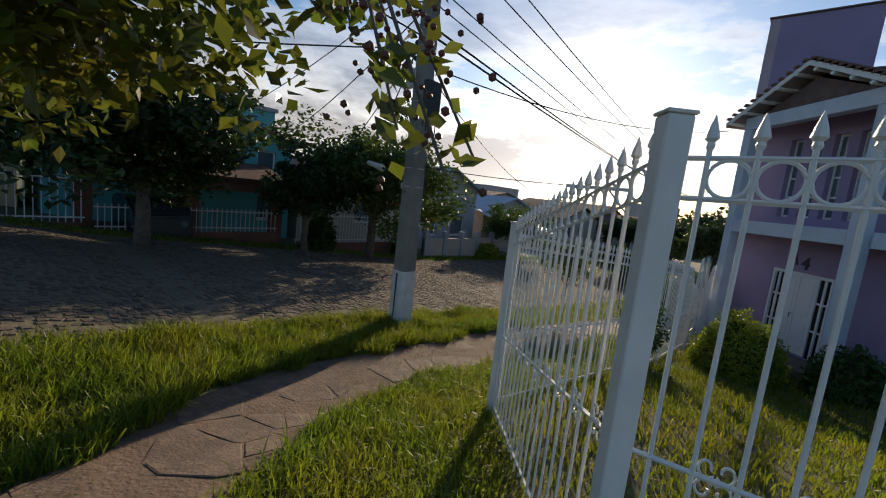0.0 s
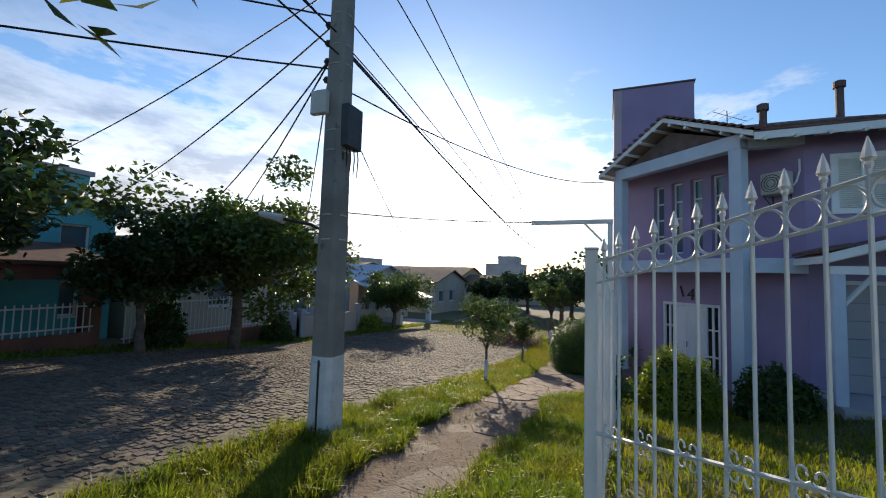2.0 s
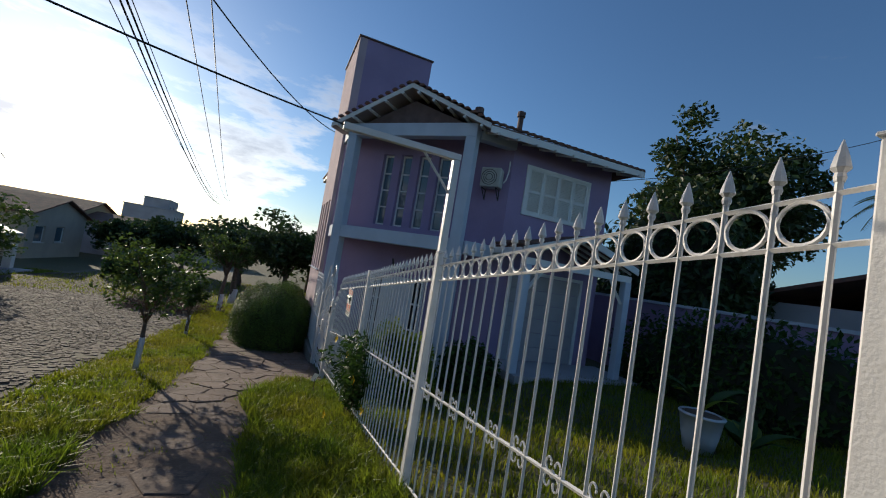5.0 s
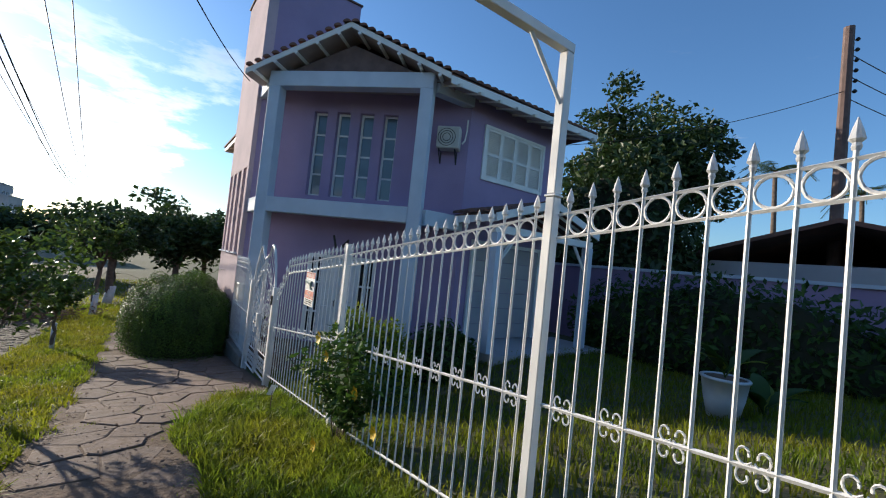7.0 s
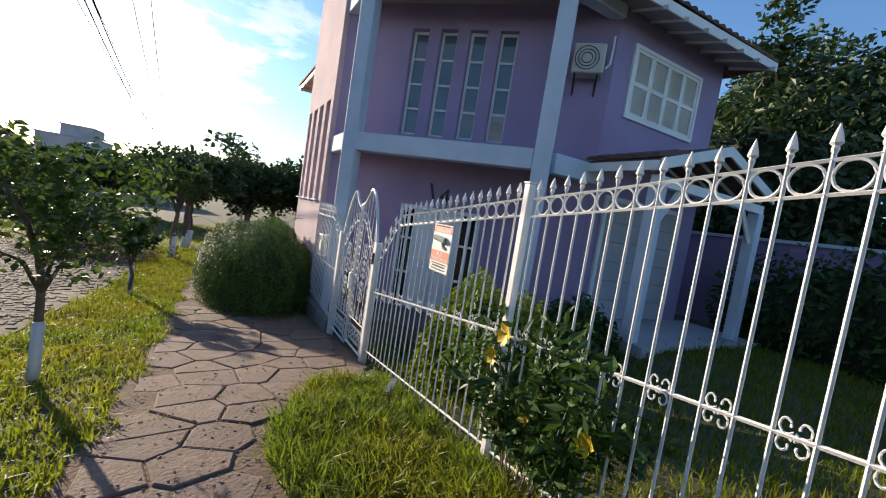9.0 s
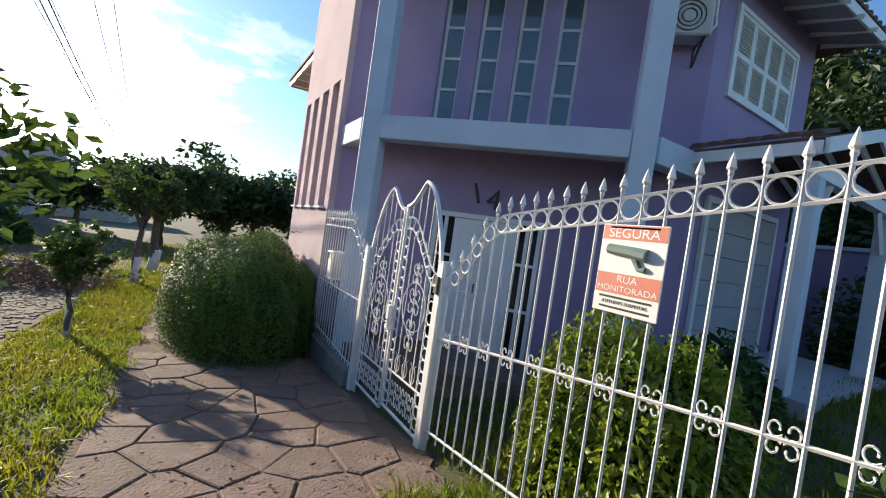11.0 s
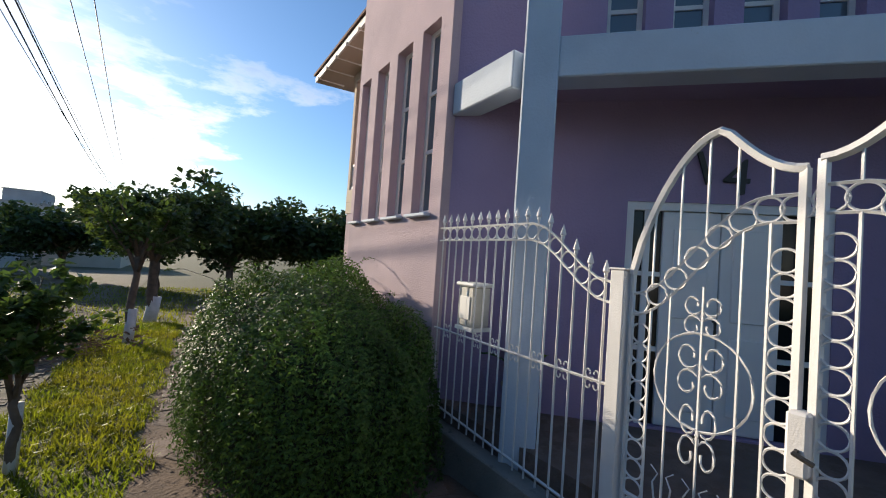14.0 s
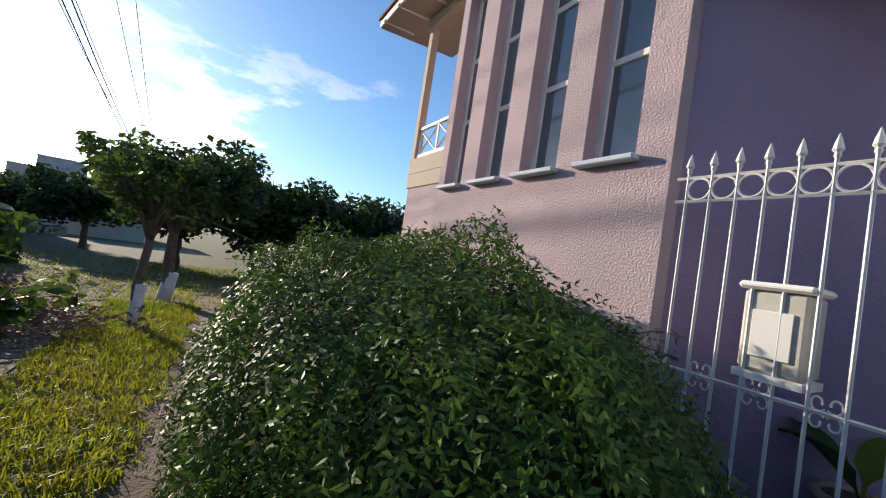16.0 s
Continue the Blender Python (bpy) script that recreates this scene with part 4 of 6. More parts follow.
    for k in range(4):
        y0, y1 = 18.15 + k * 0.62, 18.15 + (k + 1) * 0.62
        for a, b in ((2.74, 3.17), (3.17, 2.74)):
            part("cross_bar", T([(0.275, y0, a), (0.275, y1, b)], 0.016, 4), M_WHITE, h)
        part("baluster", B(0.26, y1 - 0.015, 2.745, 0.29, y1 + 0.015, 3.17), M_WHITE, h)
    part("soffit", slab(bmesh.new(), [Vector((-0.34, 18.15, 5.20)), Vector((-0.34, 21.75, 5.20)), Vector((1.2, 21.75, 5.24)), Vector((1.2, 18.15, 5.24))], 0.03), M_CREAM, h)
    part("fascia_board", B(-0.38, 18.2, 5.17, -0.345, 21.75, 5.30), M_WHITE, h)
    part("roof", slab(bmesh.new(), [Vector((-0.42, 18.12, 5.36)), Vector((-0.42, 21.8, 5.36)), Vector((1.2, 21.8, 6.0)), Vector((1.2, 18.12, 6.0))], 0.05), M_TILE, h)
    for k in range(6):
        part("rafter_end", T([(-0.40, 18.4 + 0.62 * k, 5.19), (0.2, 18.4 + 0.62 * k, 5.19)], 0.035, 4), M_WHITE, h)
    # flues and aerial
    for x, y, z, r, hh in ((3.0, 14.6, 6.5, 0.09, 0.55), (4.9, 15.4, 6.9, 0.09, 0.85)):
        part("flue", lathe(bmesh.new(), [(r, z - 0.5 - z), (r, hh), (r * 1.5, hh), (r * 1.5, hh + 0.16), (r * 0.6, hh + 0.2)], (x, y, z), 12), M_WOOD, h, "round metal flue with a cap")
    aer = part("aerial_mast", T([(2.3, 15.0, 6.2), (2.3, 15.0, 7.3)], 0.012, 6), M_DARK, h, "thin television aerial")
    part("aerial_boom", T([(1.9, 14.8, 7.25), (2.8, 15.2, 7.02)], 0.008, 5), M_DARK, aer)
    for k in range(6):
        p = Vector((1.9, 14.8, 7.25)).lerp(Vector((2.8, 15.2, 7.02)), k / 5)
        part("aerial_rod", T([p + Vector((-0.1, 0.22, 0)), p + Vector((0.1, -0.22, 0))], 0.005, 4), M_DARK, aer)
    return h


def prism_gable(a, b, c, th):
    bm = bmesh.new()
    n = Vector((1, 1, 0)).normalized() * th
    f = [bm.verts.new(v) for v in (a, b, c)]
    g = [bm.verts.new(v + n) for v in (a, b, c)]
    bm.faces.new(f), bm.faces.new(g[::-1])
    for i in range(3):
        bm.faces.new((f[i], f[(i + 1) % 3], g[(i + 1) % 3], g[i]))
    return bm


def lathe_half():
    """One barrel roof tile, lying along +Y."""
    bm = bmesh.new()
    a, b = [], []
    for k in range(7):
        t = math.pi * k / 6
        a.append(bm.verts.new((math.cos(t) * 0.085, 0, math.sin(t) * 0.06)))
        b.append(bm.verts.new((math.cos(t) * 0.075, 0.45, math.sin(t) * 0.05)))
    for k in range(6):
        bm.faces.new((a[k], a[k + 1], b[k + 1], b[k]))
    bm.faces.new(a[::-1])
    me = bpy.data.meshes.new("roof_tile")
    bm.to_mesh(me)
    bm.free()
    me.materials.append(M_TILE)
    return me


def build_carport():
    c = thing("carport", (4.5, 11.5, 0.4), "small gabled carport with clay tiles and white timber", "carport")
    part("floor_slab", B(2.9, 10.7, 0.2, 6.3, 12.13, 0.47), M_GREYW, c, "pale concrete slab")
    yf = 10.85
    L, P, R = Vector((2.75, yf, 3.06)), Vector((4.35, yf, 3.56)), Vector((5.95, yf, 3.06))
    bk = Vector((0, 1.27, 0))
    part("roof", slab(slab(bmesh.new(), [L, P, P + bk, L + bk], 0.06), [P, R, R + bk, P + bk], 0.06), M_TILE, c)
    for a, b in ((L, P), (P, R)):
        bm = bmesh.new()
        v = [a, b, b - Vector((0, 0, 0.15)), a - Vector((0, 0, 0.15))]
        f = [bm.verts.new(p - Vector((0, 0.04, 0))) for p in v]
        g = [bm.verts.new(p - Vector((0, 0.004, 0))) for p in v]
        bm.faces.new(f), bm.faces.new(g[::-1])
        for i in range(4):
            bm.faces.new((f[i], g[i], g[(i + 1) % 4], f[(i + 1) % 4]))
        part("fascia_board", bm, M_WHITE, c)
    part("fascia_board", B(2.71, yf + 0.002, 2.90, 2.745, 12.12, 3.03), M_WHITE, c)
    part("beam", B(2.85, yf + 0.05, 2.72, 5.85, yf + 0.17, 2.86), M_WHITE, c)
    for x in (2.95, 5.75):
        part("post", B(x - 0.09, yf + 0.02, 0.47, x + 0.09, yf + 0.20, 2.718, bevel=0.01), M_TRIM, c)
        part("brace", T([(x + (0.09 if x < 4 else -0.09), yf + 0.1, 2.2), (x + (0.5 if x < 4 else -0.5), yf + 0.1, 2.72)], 0.04, 4), M_WHITE, c)
    for k in range(4):
        part("rafter", T([(2.8, 11.0 + 0.33 * k, 2.93), (4.35, 11.0 + 0.33 * k, 3.40)], 0.035, 4), M_WHITE, c)
        part("rafter", T([(5.9, 11.0 + 0.33 * k, 2.93), (4.35, 11.0 + 0.33 * k, 3.40)], 0.035, 4), M_WHITE, c)
    tile = lathe_half()
    for base, up in ((Vector((2.72, 0, 3.085)), Vector((1.6, 0, 0.5))), (Vector((5.98, 0, 3.085)), Vector((-1.6, 0, 0.5)))):
        for k in range(7):
            ob = new("roof_tile", tile)
            ob.parent = c
            ob.location = base + Vector((0, 10.93 + 0.185 * k, 0)) - ROOT[c]
            ob.rotation_mode = "QUATERNION"
            ob.rotation_quaternion = up.normalized().to_track_quat("Y", "Z")
    d = thing("garage_door", (4.4, 12.1, 0.47), "pale panelled garage door under the carport", "door")
    part("frame", wall_with_holes(bmesh.new(), (3.3, 12.085), (5.5, 12.085), 0.475, 2.62, 0.05, [(0.08, 2.12, 0.475, 2.54)]), M_WHITE, d)
    for k in range(6):
        part("panel", B(3.385, 12.10, 0.48 + k * 0.343, 5.415, 12.132, 0.815 + k * 0.343, bevel=0.008), M_GREYW, d)


def build_ac():
    p = on(CH_A, CH_B, 4.42, 0.20)
    a = thing("air_conditioner", (p.x, p.y, 4.42), "white split air-conditioner unit on brackets under the eaves", "air conditioner")
    q, r = on(CH_A, CH_B, 4.26, 0.20), on(CH_A, CH_B, 4.74, 0.20)
    part("casing", obox(bmesh.new(), q, r, 0.28, 4.40, 4.86, bevel=0.02), M_PLASTIC, a)
    f = on(CH_A, CH_B, 4.47, 0.346)
    for rr in (0.18, 0.13, 0.08):
        pts = [(f.x + 0.707 * rr * math.cos(t), f.y - 0.707 * rr * math.cos(t), 4.63 + rr * math.sin(t)) for t in np.linspace(0, math.tau, 20, endpoint=False)]
        part("fan_guard", T(pts, 0.008, 4, True), M_DARK, a)
    for s in (4.32, 4.66):
        u, v = on(CH_A, CH_B, s, 0.004), on(CH_A, CH_B, s, 0.34)
        part("bracket", T([(u.x, u.y, 4.15), (u.x, u.y, 4.385), (v.x, v.y, 4.385), (u.x, u.y, 4.15)], 0.014, 4), M_DARK, a)
    u, v = on(CH_A, CH_B, 4.80, 0.15), on(CH_A, CH_B, 4.84, 0.05)
    part("pipe", T([(u.x - 0.02, u.y + 0.02, 4.55), (u.x + 0.02, u.y - 0.02, 4.62), (v.x, v.y, 4.85), (v.x, v.y, 5.1)], 0.018, 6), M_WHITE, a)


# ---- fence and gate ----
def spear():
    bm = bmesh.new()
    lathe(bm, [(0.010, 0.0), (0.0125, 0.010), (0.010, 0.020), (0.0195, 0.030), (0.014, 0.055), (0.0015, 0.095)], (0, 0, 0), 8)
    me = bpy.data.meshes.new("spear_tip")
    bmesh.ops.recalc_face_normals(bm, faces=bm.faces)
    bm.to_mesh(me)
    bm.free()
    me.materials.append(M_IRON)
    return me


def ring_mesh(r, wire):
    """An iron ring in the YZ plane."""
    bm = T([(0, r * math.cos(t), r * math.sin(t)) for t in np.linspace(0, math.tau, 18, endpoint=False)], wire, 5, True)
    me = bpy.data.meshes.new("ring")
    bmesh.ops.recalc_face_normals(bm, faces=bm.faces)
    bm.to_mesh(me)
    bm.free()
    me.materials.append(M_IRON)
    return me


def curl(sy, sz, w, hh, n=14):
    """Points of a hook scroll: out from the rail, up and rolled back in; in the YZ plane."""
    pts = []
    for k in range(n):
        t = k / (n - 1)
        a = radians(-145 + 340 * t)
        r = 0.5 * (1 - 0.5 * t)
        pts.append((0, sy * w * (0.5 + r * math.cos(a)), sz * hh * (0.5 + r * math.sin(a))))
    return pts


def scroll_mesh(w, hh, wire=0.005):
    """Four small C scrolls about a rail."""
    bm = bmesh.new()
    for sy in (-1, 1):
        for sz in (-1, 1):
            tube(bm, [(0, sy * 0.004, sz * 0.004), *curl(sy, sz, w, hh)], wire, 4)
    me = bpy.data.meshes.new("scroll")
    bmesh.ops.recalc_face_normals(bm, faces=bm.faces)
    bm.to_mesh(me)
    bm.free()
    me.materials.append(M_IRON)
    return me


SPEAR, RING, SCROLL = spear(), ring_mesh(0.052, 0.006), scroll_mesh(0.050, 0.066, 0.0045)


def mesh_at(name, me, parent, p, turn=0.0):
    ob = new(name, me)
    ob.parent = parent
    ob.location = Vector(p) - ROOT[parent]
    ob.rotation_euler = (0, 0, turn)
    return ob


def fence_post(p, z0, z1, w, label, turn=0.0, angle=0.0):
    ob = thing("fence_post", (p[0], p[1], z0), label, "fence post", "fence posts")
    bm = box(bmesh.new(), -w / 2, -w / 2, z0, w / 2, w / 2, z1, bevel=0.005)
    bmesh.ops.rotate(bm, cent=(0, 0, 0), matrix=Matrix.Rotation(angle, 3, "Z"), verts=bm.verts)
    bmesh.ops.translate(bm, vec=(p[0], p[1], 0), verts=bm.verts)
    part("shaft", bm, M_IRON, ob)
    bm = box(bmesh.new(), -w / 2 - 0.006, -w / 2 - 0.006, z1 + 0.001, w / 2 + 0.006, w / 2 + 0.006, z1 + 0.012, bevel=0.003)
    bmesh.ops.rotate(bm, cent=(0, 0, 0), matrix=Matrix.Rotation(angle, 3, "Z"), verts=bm.verts)
    bmesh.ops.translate(bm, vec=(p[0], p[1], 0), verts=bm.verts)
    part("cap_plate", bm, M_IRON, ob)
    return ob


def fence_panel(p, q, za, zb, ga, gb, n, sweep=None, label="white iron fence panel with spear tips, rings and scrolls"):
    """Pickets between two posts. za, zb: height of the picket tips at each end; ga, gb: the ground. sweep(t): how far the top drops."""
    p, q = Vector(p), Vector(q)
    d = q - p
    ang = math.atan2(d.y, d.x) - math.pi / 2
    c = (p + q) / 2
    pan = thing("iron_fence", (c.x, c.y, min(ga, gb)), label, "fence", "street fence")
    sweep = sweep or (lambda t: 0.0)

    def at(t, below):
        u = p.lerp(q, t)
        return Vector((u.x, u.y, za + (zb - za) * t - below - sweep(t)))

    m = max(6, n)
    ts = [k / m for k in range(m + 1)]
    for nm, below in (("top_rail", 0.13), ("ring_rail", 0.245)):
        part(nm, T([at(t, below) for t in ts], 0.008, 4), M_IRON, pan)
    g = lambda t: ga + (gb - ga) * t
    low = lambda t, hgt: Vector((*p.lerp(q, t), g(t) + hgt))
    mid = lambda t: Vector((*p.lerp(q, t), za + (zb - za) * t - 1.05))
    part("scroll_rail", T([mid(0), mid(1)], 0.009, 4), M_IRON, pan)
    part("bottom_rail", T([low(0, 0.10), low(1, 0.10)], 0.010, 4), M_IRON, pan)
    for k in range(n):
        t = (k + 0.5) / n
        u = low(t, 0.04)
        tip = at(t, 0.105)
        pk = part("picket", T([u, tip], 0.0075, 6), M_IRON, pan)
        mesh_at("spear_tip", SPEAR, pk, tip)
        if k:
            mesh_at("ring", RING, pan, at(k / n, 0.1875), ang)
        if k % 2 == 1:
            mesh_at("scroll", SCROLL, pan, mid(k / n), ang)
    return pan


POSTS = {"P0": (0.69, 2.46), "P1": (-0.82, 4.17), "P2": (-0.72, 6.70), "P3": (-0.60, 9.42), "G1": (-0.60, 12.05), "G2": (-0.605, 13.65)}


def build_fence():
    lab = "white painted square iron fence post with rust marks"
    fence_post(POSTS["P0"], 1.15, 3.16, 0.08, lab, angle=radians(40))
    fence_post(POSTS["P1"], 0.80, 2.68, 0.066, lab)
    fence_post(POSTS["P2"], 0.45, 2.41, 0.056, lab)
    fence_post(POSTS["P3"], 0.12, 2.12, 0.055, lab)
    fence_post(POSTS["G1"], -0.2, 1.372, 0.085, "white iron gate post with a black lock box")
    fence_post(POSTS["G2"], -0.4, 1.348, 0.085, "white iron gate post")
    def cut(a, b):
        a, b = Vector(a), Vector(b)
        d = (b - a).normalized() * 0.045
        return a + d, b - d
    fence_panel(*cut((3.6, 2.75), POSTS["P0"]), 3.24, 3.17, 1.36, 1.32, 25)
    fence_panel(*cut(POSTS["P0"], POSTS["P1"]), 3.17, 2.74, 1.32, 0.95, 20)
    fence_panel(*cut(POSTS["P1"], POSTS["P2"]), 2.72, 2.45, 0.95, 0.60, 20)
    fence_panel(*cut(POSTS["P2"], POSTS["P3"]), 2.45, 2.15, 0.60, 0.19, 22)
    drop = lambda t: 0.42 * (0.5 - 0.5 * math.cos(math.pi * min(1, max(0, (t - 0.76) / 0.24))))
    fence_panel(*cut(POSTS["P3"], POSTS["G1"]), 2.15, 1.83, 0.19, -0.06, 22, drop)
    drop2 = lambda t: 0.36 * (0.5 + 0.5 * math.cos(math.pi * min(1, max(0, t / 0.36))))
    fence_panel(*cut(POSTS["G2"], (-0.60, 15.60)), 1.765, 1.765, -0.15, -0.06, 17, drop2)
    k = thing("lock_box", (-0.66, 12.05, 1.14), "small black lock box on the gate post", "lock")
    part("case", B(-0.668, 12.02, 1.12, -0.645, 12.08, 1.26, bevel=0.006), M_DARK, k)
    part("button", T([(-0.672, 12.05, 1.19), (-0.660, 12.05, 1.19)], 0.012, 8), M_WHITE, k)
    # low plinth under the last panel
    solo("fence_plinth", B(-0.68, 13.75, -0.9, -0.53, 15.6, -0.10, bevel=0.01), M_CONC, "low plastered plinth under the fence", "plinth", kind="structure")


def build_lamp_arm():
    x, y = POSTS["P2"]
    a = thing("cable_arm", (x, y, 2.425), "pale steel angle arm on the fence post carrying a cable", "bracket")
    part("upright", B(x - 0.027, y - 0.025, 2.425, x + 0.027, y + 0.025, 3.145, bevel=0.003), M_IRON, a)
    part("arm", B(-1.60, y - 0.025, 3.148, x + 0.03, y + 0.025, 3.196, bevel=0.003), M_IRON, a)
    part("brace", T([(x, y, 2.86), (x - 0.27, y, 3.15)], 0.012, 4), M_IRON, a)


def gate_leaf(gate, y_post, y_mid, z0, zp):
    """One gate leaf: ogee frame, ringed inner band, bars, big scrolls and a low panel of small scrolls."""
    x = -0.60
    L = y_mid - y_post
    Y = lambda t: y_post + L * t
    leaf = part("gate_leaf", T([(x, Y(0.03), z0), (x, Y(0.97), z0), ], 0.016, 4), M_IRON, gate)
    def outer(t):
        if t < 0.58:
            return zp + 0.68 * math.sin(math.pi / 2 * (t / 0.58)) ** 0.75
        u = (t - 0.58) / 0.42
        return zp + 0.68 - 0.22 * math.sin(math.pi / 2 * u)
    def inner(t):
        return zp - 0.10 + 0.46 * (0.5 - 0.5 * math.cos(math.pi * min(1, t / 0.85)))
    ts = np.linspace(0.0, 1.0, 19)
    part("outer_arch", T([(x, Y(0.02 + 0.96 * t), outer(t)) for t in ts], 0.021, 5), M_IRON, leaf)
    part("inner_arch", T([(x, Y(0.03 + 0.94 * t), inner(t)) for t in ts], 0.008, 4), M_IRON, leaf)
    part("inner_arch", T([(x, Y(0.03 + 0.94 * t), inner(t) - 0.11) for t in ts], 0.008, 4), M_IRON, leaf)
    part("stile", T([(x, Y(0.03), z0), (x, Y(0.03), zp + 0.02)], 0.013, 4), M_IRON, leaf)
    part("stile", T([(x, Y(0.97), z0), (x, Y(0.97), outer(1.0))], 0.020, 4), M_IRON, leaf)
    for t in (0.17, 0.83):
        part("bar", T([(x, Y(t), z0), (x, Y(t), inner(t) - 0.11)], 0.007, 4), M_IRON, leaf)
    for t in (0.17, 0.34, 0.5, 0.66, 0.83):
        part("bar", T([(x, Y(t), inner(t)), (x, Y(t), outer(t))], 0.006, 4), M_IRON, leaf)
    for t in np.linspace(0.08, 0.94, 8):
        mesh_at("ring", RING, leaf, (x, Y(t), inner(t) - 0.055))
    small = ring_mesh(0.048, 0.0055)
    for tt in (0.10, 0.90):
        z = z0 + 0.10
        while z < inner(tt) - 0.20:
            mesh_at("ring", small, leaf, (x, Y(tt), z))
            z += 0.099
    rail = z0 + 0.36
    part("mid_rail", T([(x, Y(0.03), rail), (x, Y(0.97), rail)], 0.010, 4), M_IRON, leaf)
    big = scroll_mesh(0.058, 0.13, 0.0055)
    for t in (0.27, 0.42, 0.58, 0.73):
        mesh_at("scroll", big, leaf, (x, Y(t), z0 + 0.18))
    for t in (0.30, 0.5, 0.70):
        part("bar", T([(x, Y(t), rail), (x, Y(t), inner(t) - 0.11 - (0.0 if t != 0.5 else 0.12))], 0.006, 4), M_IRON, leaf)
        for s in (-1, 1):
            pts = [(x, Y(t), rail + 0.01), (x, Y(t) + s * 0.035, rail + 0.05), (x, Y(t) + s * 0.045, rail + 0.12), (x, Y(t) + s * 0.02, rail + 0.17), (x, Y(t) + s * 0.055, rail + 0.20)]
            part("leaf_scroll", T(pts, 0.006, 4, r2=0.003), M_IRON, leaf)
    c = rail + 0.66
    R = 0.21
    pts = [(x, Y(0.5) + R * math.cos(a), c + R * 1.05 * math.sin(a)) for a in np.linspace(0, math.tau, 26, endpoint=False)]
    part("oval", T(pts, 0.006, 4, True), M_IRON, leaf)
    for z, w, hh in ((c + 0.05, 0.105, 0.13), (c - 0.25, 0.085, 0.16), (c + 0.30, 0.085, 0.10)):
        mesh_at("scroll", scroll_mesh(w, hh, 0.006), leaf, (x, Y(0.5), z))
    return leaf


def build_gate():
    g = thing("garden_gate", (-0.60, 12.87, -0.15), "white wrought-iron double gate with curved top and scrollwork", "gate")
    gate_leaf(g, 12.10, 12.855, -0.10, 1.36)
    gate_leaf(g, 13.605, 12.865, -0.16, 1.33)
    part("lock", B(-0.66, 12.83, 0.62, -0.575, 12.90, 0.86, bevel=0.01), M_IRON, g, "rusty gate lock")
    part("bolt_handle", T([(-0.665, 12.86, 0.72), (-0.70, 12.86, 0.72), (-0.70, 12.80, 0.70)], 0.01, 5), M_DARK, g)


# ---- things on the fence and by the path ----
def text_mesh(body, size, m, material, parent, name="lettering"):
    cu = bpy.data.curves.new(name, "FONT")
    cu.body, cu.size, cu.extrude, cu.align_x = body, size, 0.0006, "CENTER"
    tmp = bpy.data.objects.new(name, cu)
    me = bpy.data.meshes.new_from_object(tmp)
    bpy.data.objects.remove(tmp)
    me.transform(m)
    me.transform(Matrix.Translation(-ROOT[parent]))
    me.materials.append(material)
    ob = new(name, me)
    ob.parent = parent
    return ob


